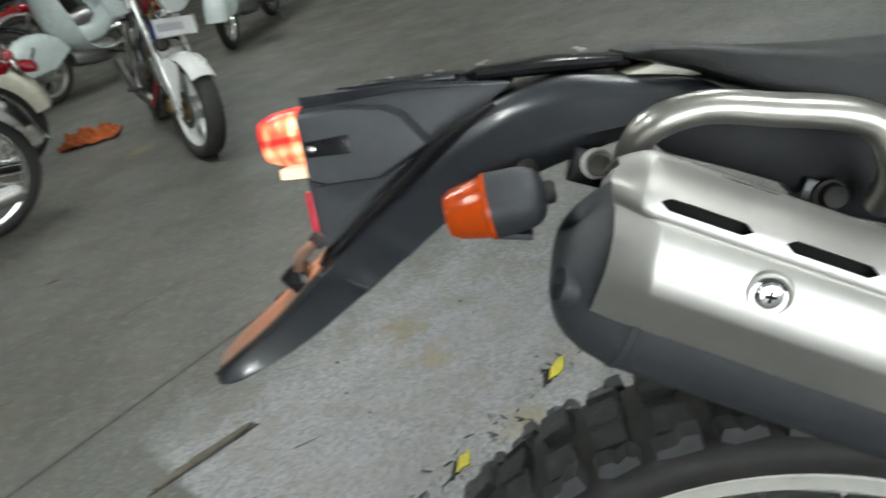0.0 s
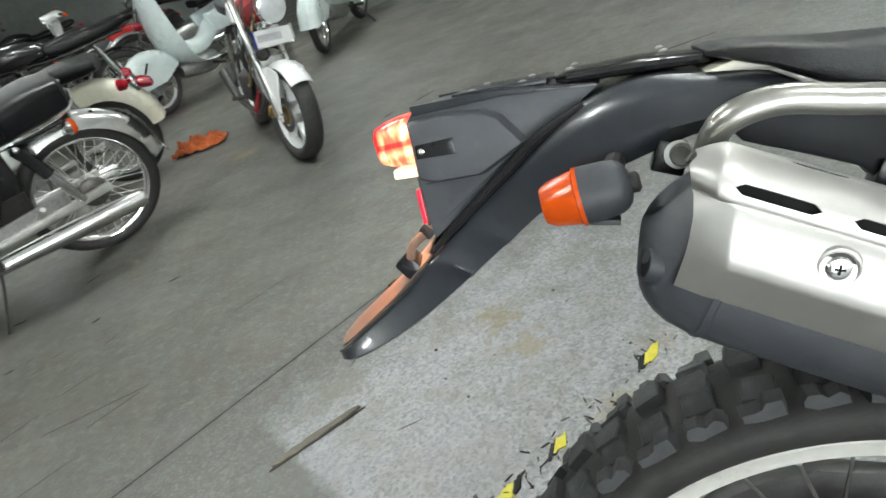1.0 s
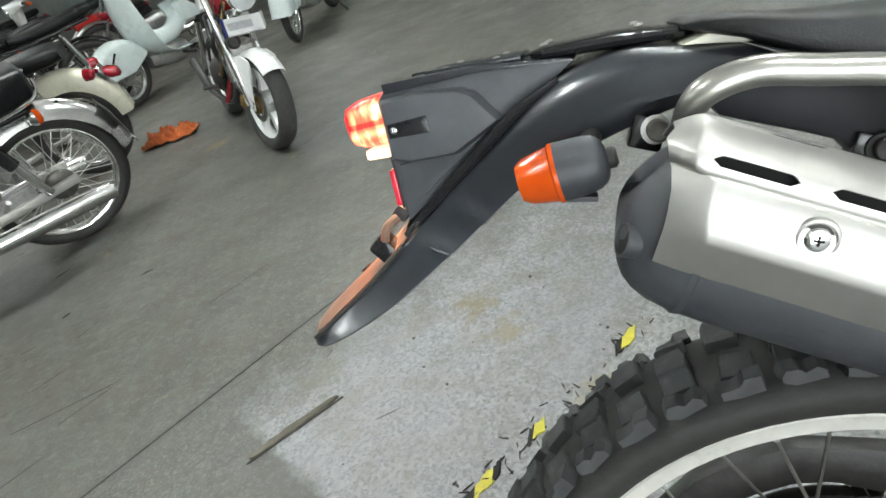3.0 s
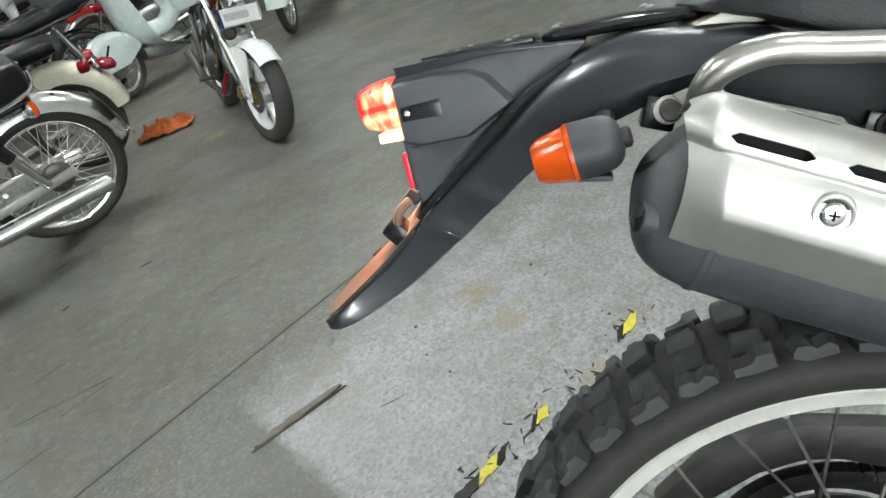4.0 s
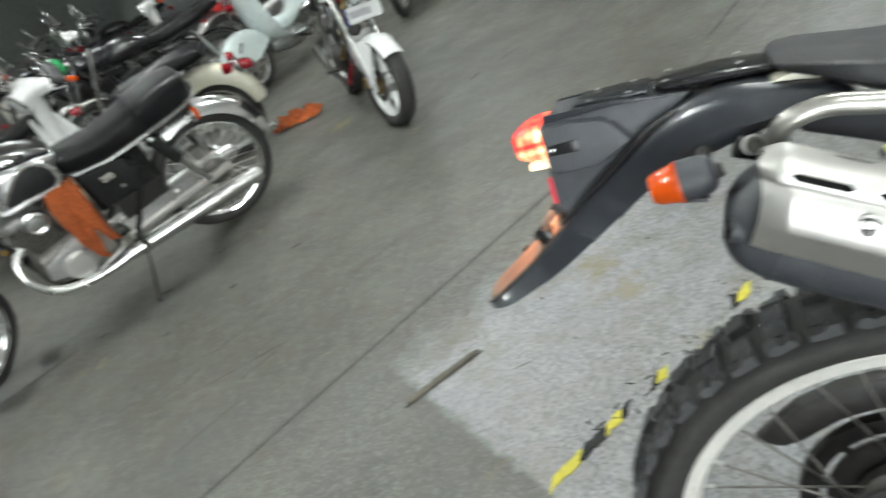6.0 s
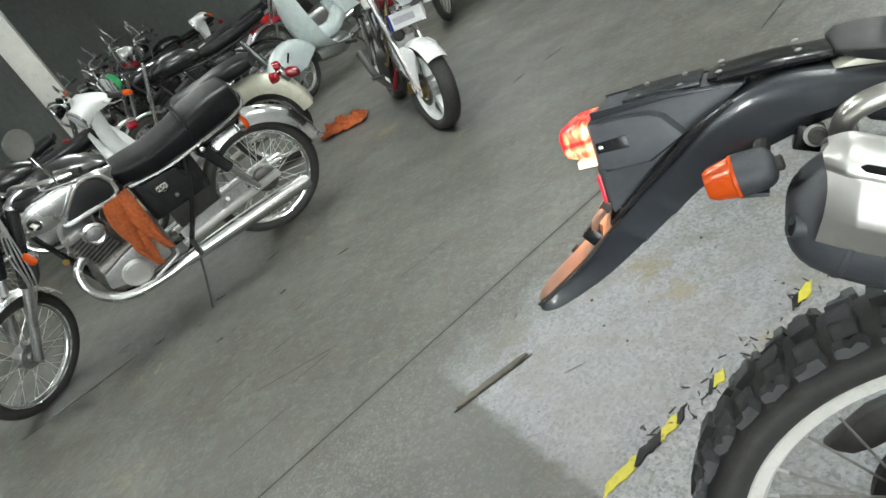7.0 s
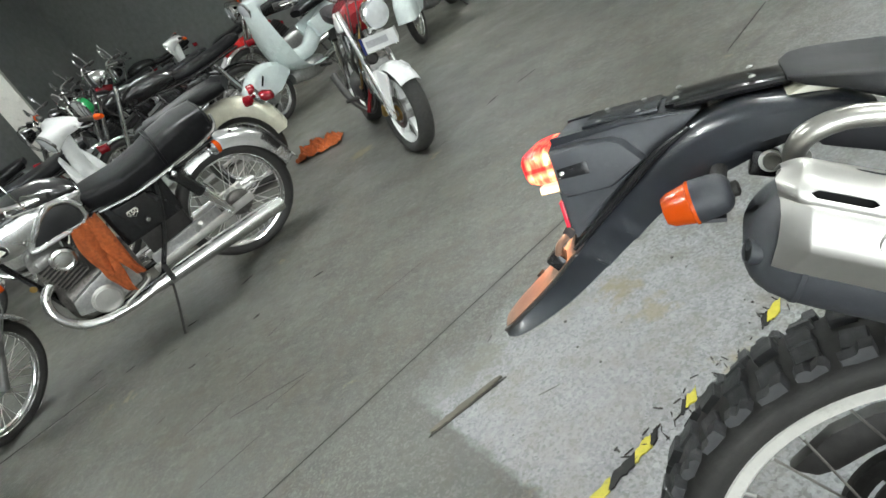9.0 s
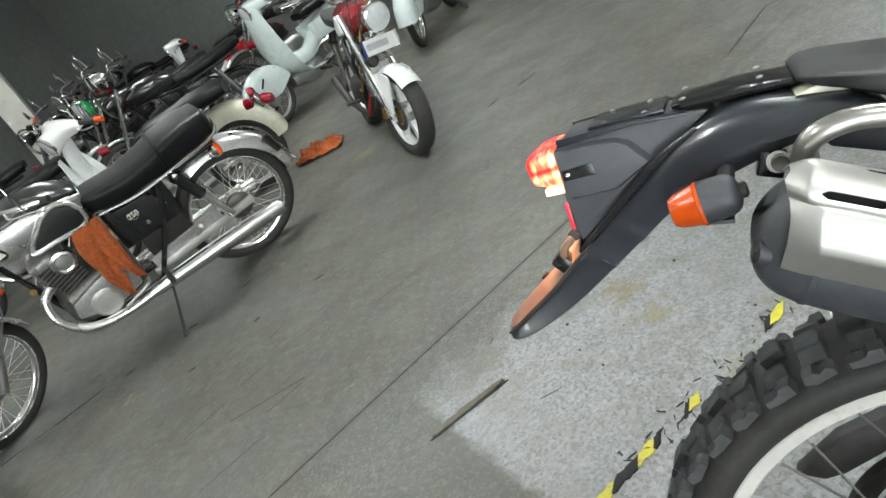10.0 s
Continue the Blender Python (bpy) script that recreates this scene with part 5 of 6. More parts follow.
part("coil", box((-0.42, -0.05, 0.56), (0.10, 0.05, 0.05), pose(0, 0, 0, 0, 25, 0), 0.008), M["black"], mini)
part("battery_box", box((-0.74, 0, 0.54), (0.20, 0.16, 0.20), None, 0.015), M["black"], mini)
part("brake_hose", tube([(-0.06, -0.085, 0.30), (-0.12, -0.11, 0.42), (-0.18, -0.09, 0.58), (-0.24, -0.04, 0.78)], 0.005, 8), M["rubber"], mini)
part("brake_caliper", box((-0.088, -0.072, 0.262), (0.034, 0.036, 0.062), pose(0, 0, 0, 0, 20, 0), 0.010), M["brass"], mini, "gold brake caliper")
part("disc_carrier", lathe([(0, 0.018), (0, 0.044), (0.005, 0.044), (0.005, 0.018), (0, 0.018)], (0, -0.056, 0.243), (0, 1, 0), 24), M["brass"], mini)
part("axle_nut", lathe([(0, 0.0), (0, 0.013), (0.016, 0.012), (0.016, 0)], (0, -0.082, 0.245), (0, -1, 0), 6), M["chrome"], mini)
headlamp(mini, (0.020, 0, 0.752), 0.074, 0.11, M["chrome"], 0, 8)
np_o = part("number_plate", box((-0.035, 0, 0.618), (0.006, 0.200, 0.078), pose(0, 0, 0, 0, -12, 0), 0.004), M["platebg"], mini, "small white number plate with grey marks")
for s in (-1, 1):
    part("plate_frame", box((-0.034, s * 0.106, 0.618), (0.012, 0.014, 0.088), pose(0, 0, 0, 0, -12, 0), 0.002), M["blue" if s < 0 else "chrome"], np_o)
part("plate_frame", box((-0.040, 0, 0.576), (0.012, 0.21, 0.010), pose(0, 0, 0, 0, -12, 0), 0.002), M["chrome"], np_o)
part("horn", lathe([(0, 0.0), (0, 0.036), (0.02, 0.034), (0.03, 0.02), (0.03, 0)], (-0.09, -0.05, 0.545), (1, -0.3, 0), 18), M["dark"], mini)
part("plate_bar", box((-0.0305, -0.02, 0.619), (0.002, 0.13, 0.034), pose(0, 0, 0, 0, -12, 0)), M["ink"], np_o)
part("plate_bracket", box((-0.072, 0, 0.65), (0.05, 0.10, 0.08), pose(0, 0, 0, 0, -12, 0), 0.004), M["chrome"], mini)
handlebar(mini, (-0.27, 0, 0.86), 0.33, 0.07, 0.12)
part("side_stand", tube([(-0.62, 0.10, 0.26), (-0.60, 0.24, 0.04), (-0.60, 0.27, 0.03)], 0.010, 8), M["dark"], mini)
for k in range(5):
    part("cable", tube([(-0.24, 0.05 - 0.03 * k, 0.90), (-0.12, 0.14 - 0.05 * k, 0.93), (-0.14, 0.12 - 0.05 * k, 0.72), (-0.20, 0.06 - 0.03 * k, 0.55)], 0.004, 6), M["brass" if k == 2 else "rubber"], mini)
for s in (-1, 1):
    part("engine_guard", tube([(-0.35, s * 0.03, 0.60), (-0.38, s * 0.05, 0.40), (-0.46, s * 0.11, 0.20)], 0.012, 8), M["maroon" if s < 0 else "black"], mini)

# the front end of the small motorcycle is turned to its left
turn_front = Matrix.Translation((-0.06, 0, 0)) @ pose(0, 0, 0, 0, 0, 18) @ Matrix.Translation((0.06, 0, 0))
for o in mini.children:
    kind_name = o.name.split(".")[0]
    near_front = sum(v[0] for v in o.bound_box) / 8 > -0.45
    if near_front and kind_name in ("tyre", "wheel_rim", "wheel_hub", "brake_disc", "front_mudguard", "mudguard_stay", "fork_leg", "indicator", "mirror", "mirror_stem", "headlamp",
                                    "number_plate", "plate_bracket", "handlebar", "grip", "lever", "brake_caliper", "cable", "horn", "brake_hose", "disc_carrier", "axle_nut"):
        o.matrix_basis = turn_front


# ---- step-through mopeds ----
def step_through(name, m, body, label, shield=None, seat_mat=None, tall=1.0, group="parked step-through mopeds", lamp_cover=None, big_fender=False):
    """A moped with its rear axle at the origin, a low frame, leg shields and an enclosed rear."""
    shield = shield or body
    lamp_cover = lamp_cover or body
    top = thing(name, m, label, "moped", group)
    fw = (1.17, 0, 0.240 if big_fender else 0.275)
    wheel(top, (0, 0, 0.275), 0.277, 0.215, 0.068, M["chrome"], 0, 28)
    wheel(top, fw, *((0.240, 0.178) if big_fender else (0.277, 0.215)), 0.064, M["chrome"], 6, 28)
    # rear body, a hooded mudguard that runs down behind the wheel
    bm = bmesh.new()
    loops = []
    for k in range(19):
        th = radians(50 - 135 * k / 18)
        r = 0.345 + 0.03 * math.sin(math.pi * k / 18)
        depth = 0.13 - 0.055 * k / 18
        w = 0.082 - 0.012 * k / 18
        cx, cz = r * math.sin(th), 0.275 + r * math.cos(th)
        ix, iz = (r - depth) * math.sin(th), 0.275 + (r - depth) * math.cos(th)
        loops.append([(ix, -w * 1.05, iz), ((cx * 2 + ix) / 3, -w * 1.03, (cz * 2 + iz) / 3), (cx * 0.97 + ix * 0.03, -w * 0.75, cz * 0.97 + iz * 0.03), (cx, 0, cz + 0.004),
                      (cx * 0.97 + ix * 0.03, w * 0.75, cz * 0.97 + iz * 0.03), ((cx * 2 + ix) / 3, w * 1.03, (cz * 2 + iz) / 3), (ix, w * 1.05, iz)])
    rings(bm, loops, closed=False)
    rear = part("rear_mudguard", shell(fixed(bm), 0.003), body, top, "", 50)
    for s in (-1, 1):
        part("side_cover", prism([(0.52, 0.62), (0.12, 0.66), (0.03, 0.55), (0.16, 0.44), (0.46, 0.45)], s * 0.115, s * 0.07, 0.014, inset=0.06), body, top)
        part("shock_absorber", tube([(-0.01, s * 0.105, 0.29), (0.07, s * 0.105, 0.60)], [0.016, 0.026], 12, curve=False), M["chrome"], top)
        # leg shield: a curved sheet beside the stem that sweeps back to the foot board
        bm = bmesh.new()
        loops = []
        for x, z, wi in ((0.98, 0.86 * tall, 0.10), (0.955, 0.72, 0.17), (0.925, 0.56, 0.20), (0.88, 0.42, 0.205), (0.80, 0.325, 0.20), (0.68, 0.285, 0.185), (0.54, 0.275, 0.16)):
            inner = 0.0 if big_fender else 0.035
            loops.append([(x + (0.05 if big_fender else 0.02) - (0.06 if big_fender else 0.03) * (q / 5) ** 2, s * (inner + wi * q / 5), z) for q in range(6)])
        rows = [smooth_path([l[i] for l in loops], 4) for i in range(6)]
        rings(bm, [[c[k] for c in rows] for k in range(len(rows[0]))], closed=False)
        part("leg_shield", shell(fixed(bm), 0.004), shield, top, "", 60)
        part("fork_arm", tube([(1.04, s * 0.050, 0.50), (1.10, s * 0.052, 0.36), (1.17, s * 0.052, 0.275)] if big_fender else [(0.965, s * 0.062, 0.70), (1.10, s * 0.062, 0.33), (1.17, s * 0.062, 0.275)], 0.018 if big_fender else 0.022, 10), body, top)
        part("foot_peg", tube([(0.62, s * 0.08, 0.24), (0.62, s * 0.25, 0.24)], 0.013, 8, curve=False), M["rubber"], top)
        part("grip", tube([(0.84, s * 0.22, 1.02), (0.80, s * 0.345, 1.01)], 0.017, 10, curve=False), M["rubber"], top)
        part("lever", tube([(0.89, s * 0.20, 1.01), (0.885, s * 0.28, 1.00), (0.85, s * 0.35, 1.0)], 0.005, 8), M["chrome"], top)
        part("bar_indicator", tube([(0.803, s * 0.345, 1.012), (0.792, s * 0.395, 1.010)], [0.021, 0.015], 12, curve=False), M["amber"], top)
        part("rear_indicator", lathe([(0, 0.0), (0, 0.034), (0.04, 0.032), (0.052, 0.018), (0.054, 0)], (-0.22, s * 0.105, 0.590), (-1, 0.2 * s, -0.1), 18), M["redlens"], top)
    part("frame_stem", tube([(0.90, 0, 0.96), (0.94, 0, 0.70), (0.84, 0, 0.46), (0.60, 0, 0.40), (0.40, 0, 0.50), (0.10, 0, 0.62)], [0.045, 0.055, 0.065, 0.07, 0.08, 0.07], 16), shield, top)
    part("seat", superloft([(-0.16, 0, 0.735, 0.09, 0.035), (-0.10, 0, 0.742, 0.118, 0.050), (0.10, 0, 0.742, 0.122, 0.052), (0.28, 0, 0.728, 0.118, 0.048), (0.45, 0, 0.725, 0.105, 0.044), (0.52, 0, 0.715, 0.07, 0.030)], 24, 3.4), seat_mat or M["leather"], top, "black vinyl moped seat")
    lampo = part("tail_lamp", superloft([(-0.300, 0, 0.545, 0.045, 0.027), (-0.325, 0, 0.538, 0.052, 0.034), (-0.370, 0, 0.524, 0.042, 0.026), (-0.380, 0, 0.520, 0.02, 0.012)], 18, 2.8), M["redlens"], top, "red tail lamp")
    part("lamp_bracket", box((-0.285, 0, 0.550), (0.04, 0.09, 0.09), pose(0, 0, 0, 0, 20, 0), 0.006), M["chrome"], lampo)
    if big_fender:
        deep_fender(top, fw, 0.300, 84, -64, 0.17, body, 6)
    else:
        fender(top, fw, 0.325, 75, -95, 0.11, body, "", 6, 0.03, "front_mudguard")
    if big_fender:
        part("fender_slot", box((fw[0] + 0.07, 0.092, 0.430), (0.090, 0.012, 0.018), pose(0, 0, 0, 0, 50, 6), 0.003), M["black"], top)
    cover = superloft([(0.80, 0, 1.00, 0.14, 0.020), (0.83, 0, 1.005, 0.225, 0.030), (0.875, 0, 1.000, 0.215, 0.038), (0.92, 0, 0.990, 0.120, 0.050), (0.96, 0, 0.975, 0.085, 0.062), (1.01, 0, 0.965, 0.075, 0.070)], 22, 2.6)
    part("bar_cover", cover, lamp_cover, top, "moulded handlebar cover")
    headlamp(top, (1.015, 0, 0.962), 0.072, 0.05, lamp_cover, 0, 10)
    part("engine", superloft([(0.52, 0, 0.25, 0.09, 0.075), (0.62, 0, 0.25, 0.11, 0.09), (0.74, 0, 0.25, 0.10, 0.08), (0.92, 0, 0.27, 0.06, 0.05)], 18, 3), M["alu"], top)
    part("exhaust", tube([(0.88, -0.08, 0.22), (0.70, -0.13, 0.16), (0.35, -0.14, 0.18), (-0.22, -0.15, 0.27)], [0.014, 0.015, 0.034, 0.036], 12), M["chrome"], top)
    part("stand", tube([(0.45, 0.09, 0.22), (0.43, 0.20, 0.10), (0.42, 0.26, 0.015)], 0.010, 8), M["dark"], top)
    return top


def turn_bars(top, x, degrees, names, least, rake=0.0):
    """Turn the front end of a parked machine."""
    mm = Matrix.Translation((x, 0, 0.95)) @ Matrix.Rotation(radians(degrees), 4, V(-math.sin(radians(rake)), 0, math.cos(radians(rake)))) @ Matrix.Translation((-x, 0, -0.95))
    for o in top.children:
        if o.name.split(".")[0] in names and sum(v[0] for v in o.bound_box) / 8 > least:
            o.matrix_basis = mm


# the classic motorcycle's steering is turned to its left, about its raked head
rake = Matrix.Translation((0.905, 0, 0.95)) @ Matrix.Rotation(radians(35), 4, V(-0.31, 0, 0.63).normalized()) @ Matrix.Translation((-0.905, 0, -0.95))
for o in classic.children:
    if o.name.split(".")[0] in ("tyre", "wheel_rim", "wheel_hub", "front_mudguard", "fork_leg", "fork_shroud", "indicator", "indicator_stem", "headlamp", "handlebar", "grip", "lever", "mirror", "mirror_stem", "cable") and sum(v[0] for v in o.bound_box) / 8 > 0.66:
        o.matrix_basis = rake
FRONT = ("tyre", "wheel_rim", "wheel_hub", "front_mudguard", "fork_arm", "bar_cover", "headlamp", "grip", "lever", "bar_indicator", "mirror", "mirror_stem", "fender_skirt", "fender_slot")
cub = step_through("moped", pose(-2.85, 3.505, 0, -7, 0, 198.5), M["cream"], "cream step-through moped with white leg shields", M["white"], lamp_cover=M["white"])
mirror(cub, (0.84, 0.20, 1.03), (0.92, 0.36, 1.22), 0.055, (-1, 0, 0))
turn_bars(cub, 0.95, 50, FRONT, 0.6, 11)
pale_moped = step_through("moped", pose(-2.90, 6.13, 0, -7, 0, 246), M["pale"], "pale green-white step-through moped with deep front mudguard", big_fender=True, tall=1.18)
turn_bars(pale_moped, 0.97, -8, FRONT, 0.6)
step_through("moped", pose(-1.92, 6.64, 0, -6, 0, 265), M["pale"], "pale step-through moped parked behind the small motorcycle", big_fender=True)
step_through("moped", pose(-4.69, 7.74, 0, -6, 0, 219), M["red"], "red step-through moped with white leg shields", M["white"], tall=1.1, lamp_cover=M["white"])


# ---- plain small road motorcycles in the crowded row ----
def road_bike(name, m, tank_mat, lamp_mat, label, seat_z=0.80, bars="chrome", side=None, mirrors=True, rise=0.08, lamp_r=0.085, lamp_z=0.955):
    top = thing(name, m, label, "motorcycle", "motorcycles in the row")
    fw = (1.25, 0, 0.295)
    wheel(top, (0, 0, 0.295), 0.297, 0.232, 0.085, M["chrome"], 0, 28)
    wheel(top, fw, 0.297, 0.236, 0.072, M["chrome"], 10, 28)
    fender(top, (0, 0, 0.295), 0.330, 30, -80, 0.11, M["black"], "", name="rear_mudguard")
    fender(top, fw, 0.328, 50, -70, 0.095, M["chrome"], "", 10, name="front_mudguard")
    part("fuel_tank", superloft([(0.45, 0, 0.80, 0.06, 0.05), (0.50, 0, 0.815, 0.10, 0.075), (0.62, 0, 0.835, 0.128, 0.095), (0.76, 0, 0.845, 0.130, 0.100), (0.90, 0, 0.835, 0.095, 0.075), (0.95, 0, 0.83, 0.05, 0.04)], 26, 2.4), tank_mat, top)
    part("seat", superloft([(-0.22, 0, seat_z + 0.01, 0.08, 0.03), (-0.15, 0, seat_z + 0.005, 0.115, 0.048), (0.10, 0, seat_z - 0.02, 0.122, 0.050), (0.35, 0, seat_z - 0.03, 0.112, 0.048), (0.47, 0, seat_z - 0.01, 0.09, 0.04)], 24, 3.2), M["leather"], top, "black vinyl seat")
    for s in (-1, 1):
        for line in ([(0.95, 0, 0.86), (0.90, 0, 0.60), (0.84, 0.05, 0.32), (0.72, 0.08, 0.24), (0.42, 0.08, 0.25)], [(0.42, 0.09, 0.26), (0.28, 0.10, 0.50), (0.18, 0.11, 0.72)], [(0.93, 0, 0.80), (0.45, 0.09, 0.72), (-0.16, 0.10, 0.74)]):
            part("frame_tube", tube([(x, y * s, z) for x, y, z in line], 0.013, 8), M["black"], top)
        part("fork_leg", tube([(0.93, s * 0.085, 0.97), (1.25, s * 0.075, 0.295)], 0.020, 12, curve=False), M["chrome"], top, "chrome fork leg")
        part("shock_absorber", tube([(0.10, s * 0.12, 0.68), (0.0, s * 0.12, 0.33)], 0.024, 12, curve=False), M["chrome"], top)
        part("side_panel", prism([(0.42, 0.69), (0.22, 0.69), (0.18, 0.60), (0.25, 0.50), (0.38, 0.52)], s * 0.12, s * 0.08, 0.01), side or M["black"], top)
        part("swing_arm", box((0.22, s * 0.085, 0.30), (0.46, 0.022, 0.038), None, 0.005), M["alu"], top)
        part("exhaust", tube([(0.82, s * 0.09, 0.50), (0.88, s * 0.13, 0.40), (0.74, s * 0.15, 0.26), (0.40, s * 0.16, 0.25), (-0.25, s * 0.17, 0.33)], [0.019, 0.019, 0.02, 0.034, 0.04], 12), M["chrome"], top)
        if mirrors:
            mirror(top, (0.80, s * 0.28, 1.02 + rise), (0.84, s * 0.33, 1.13 + rise), 0.048, (-1, 0, 0.1))
    part("engine", superloft([(0.48, 0, 0.38, 0.09, 0.08), (0.60, 0, 0.38, 0.125, 0.115), (0.75, 0, 0.38, 0.12, 0.11), (0.86, 0, 0.39, 0.08, 0.07)], 20, 3.4), M["alu"], top)
    for k in range(6):
        part("cooling_fin", box((0.72 + 0.01 * k, 0, 0.51 + 0.026 * k), (0.17, 0.20, 0.008), pose(0, 0, 0, 0, 15, 0), 0.002), M["dark"], top)
    headlamp(top, (1.10 - 0.45 * (lamp_z - 0.955), 0, lamp_z), lamp_r, 0.12, lamp_mat, 10, 6)
    part("gauge", lathe([(0, 0.0), (0, 0.045), (0.05, 0.042), (0.055, 0.0)], (0.96, 0.06, 1.03), (-0.5, 0, 1), 18), M["black"], top)
    handlebar(top, (0.90, 0, 1.02), 0.36, rise, 0.15, M[bars])
    part("tail_lamp", superloft([(-0.25, 0, 0.70, 0.045, 0.035), (-0.32, 0, 0.69, 0.04, 0.03)], 16, 2.6), M["redlens"], top)
    part("side_stand", tube([(0.40, 0.11, 0.24), (0.40, 0.24, 0.10), (0.41, 0.32, 0.02)], 0.010, 8), M["dark"], top)
    for k in range(3):
        part("cable", tube([(0.96, 0.04, 1.05), (1.10, 0.12 - 0.08 * k, 1.06), (1.10, 0.08 - 0.05 * k, 0.84), (1.0, 0.03, 0.7)], 0.004, 6), M["rubber"], top)
    return top


green = road_bike("road_motorcycle", pose(-4.46, 5.84, 0.0, -6, 0, 217.5), M["black"], M["green"], "black road motorcycle with a green headlamp shell and high bars", rise=0.20, lamp_r=0.105)
road_bike("road_motorcycle", pose(-7.7, 10.5, 0.0, -8, 0, 218), M["black"], M["black"], "black road motorcycle in the crowded row")
road_bike("road_motorcycle", pose(-8.4, 10.1, 0.0, -8, 0, 214), M["maroon"], M["chrome"], "dark red road motorcycle in the crowded row")
road_bike("road_motorcycle", pose(-7.0, 8.3, 0.0, -8, 0, 212), M["black"], M["chrome"], "black road motorcycle with chrome headlamp near the wall")
road_bike("road_motorcycle", pose(-5.80, 6.34, 0.0, -8, 0, 214), M["black"], M["black"], "black road motorcycle at the end of the row")
road_bike("road_motorcycle", pose(-3.45, 7.45, 0.0, -8, 0, 222), M["black"], M["chrome"], "black road motorcycle behind the pale moped")
road_bike("road_motorcycle", pose(-5.10, 6.15, 0.0, -8, 0, 214), M["black"], M["black"], "black road motorcycle in the shade of the row", rise=0.16)
road_bike("road_motorcycle", pose(-3.82, 5.42, 0.0, -4, 0, 217.5), M["black"], M["chrome"], "black road motorcycle with a long tank and chrome bars", rise=0.14, lamp_r=0.072, lamp_z=1.10)
road_bike("road_motorcycle", pose(-4.35, 3.66, 0.0, -8, 0, 214), M["black"], M["chrome"], "black road motorcycle with dark red side covers", side=M["maroon"])
road_bike("road_motorcycle", pose(-5.65, 3.95, 0.0, -8, 0, 214), M["maroon"], M["chrome"], "dark red road motorcycle with a black vinyl seat")
road_bike("road_motorcycle", pose(-6.30, 4.85, 0.0, -8, 0, 214), M["black"], M["black"], "black road motorcycle in the dim corner")
turn_bars(green, 0.93, 25, FRONT + ("fork_leg", "handlebar", "cable", "gauge"), 0.85, 24)

# post and rack by the wall
post = part("post", box((0, 0, TOP / 2), (0.32, 0.32, TOP - 0.01), None, 0.012), M["post"])
post.matrix_world = pose(-7.95, 7.03, 0, 0, 0, 40)
tagged(post, "square white painted post with scuffs", "post", kind="structure")
rack = thing("metal_rack", pose(-4.05, 8.75, 0, 0, 0, 39), "bare steel rack of thin square tubes", "rack")
for x in (-0.4, 0.4):
    for y in (-0.22, 0.22):
        part("leg", box((x, y, 0.55), (0.03, 0.03, 1.1), None, 0.003), M["alu"], rack)
for z in (0.35, 0.75, 1.1):
    for y in (-0.22, 0.22):
        part("rail", box((0, y, z), (0.77, 0.026, 0.026), None, 0.003), M["alu"], rack)
    for x in (-0.4, 0.4):
        part("rail", box((x, 0, z), (0.026, 0.41, 0.026), None, 0.003), M["alu"], rack)

# ---- cloths ----
rag(pose(-2.50, 3.74, 0, 0, 0, 12), (0.44, 0.26, 0.080), 8, "crumpled orange cleaning rag on the floor")
# the cloth that hangs over the engine of the classic motorcycle
random.seed(11)
bm = bmesh.new()
strips = [((0.572, 0.160, 0.738), (0.592, 0.184, 0.650), (0.606, 0.194, 0.560), (0.612, 0.198, 0.470), 0.058),
          ((0.528, 0.160, 0.742), (0.532, 0.192, 0.620), (0.528, 0.204, 0.500), (0.510, 0.204, 0.395), 0.040),
          ((0.592, 0.178, 0.560), (0.600, 0.198, 0.480), (0.602, 0.204, 0.410), (0.598, 0.202, 0.350), 0.042)]
for si, (*pts, w) in enumerate(strips):
    line = smooth_path(pts, 7)
    vs = []
    for k, p in enumerate(line):
        grow = 0.55 + 0.45 * math.sin(math.pi * min(1, 0.25 + k / len(line)))
        row = []
        for j in range(13):
            q = j / 6 - 1
            row.append(bm.verts.new(p + V(q * w * grow, 0.008 * math.sin(q * 3.4 + si * 2 + k * 0.10) + 0.006 * noise.noise(V(q * 2.5, k * 0.2, si)) - 0.016 * q * q, 0.022 * q * (si - 0.6) * k / len(line))))
        vs.append(row)
    for a, b in zip(vs, vs[1:]):
        for j in range(12):
            bm.faces.new((a[j], a[j + 1], b[j + 1], b[j]))
cloth = part("hanging_rag", shell(fixed(bm), 0.003), M["cloth"], None, "", 70)
cloth.matrix_world = classic.matrix_world.copy()
tagged(cloth, "orange cloth draped over the classic motorcycle's engine", "rag")


# ---- marks, tape and scraps on the floor ----
def strip(name, a, b, w, mat, z=0.004, seed=1, wob=0.3, thick=0.003):
    """A thin ragged strip on the floor from a to b."""
    random.seed(seed)
    a, b = V(*a, 0), V(*b, 0)
    d = (b - a)
    side = V(-d.y, d.x, 0).normalized()
    n = max(4, int(d.length / 0.02))
    bm = bmesh.new()
    up, dn = [], []
    for k in range(n + 1):
        t = k / n
        ww = w * (1 - wob * random.random()) * (0.25 + 0.75 * min(1, 6 * min(t, 1 - t) + 0.1))
        c = a + d * t + side * w * 0.25 * wob * (random.random() - 0.5)
        up.append(c + side * ww / 2)
        dn.append(c - side * ww / 2)
    loops = [[(p.x, p.y, 0.0005), (p.x, p.y, z), (q.x, q.y, z), (q.x, q.y, 0.0005)] for p, q in zip(up, dn)]
    rings(bm, loops)
    return part(name, fixed(bm), mat)


def joint(a, b, w, seed):
    tagged(strip("floor_joint", a, b, w, M["debris"], 0.0015, seed, 0.5), "dark dirt-filled joint in the concrete", "floor joint", kind="structure")


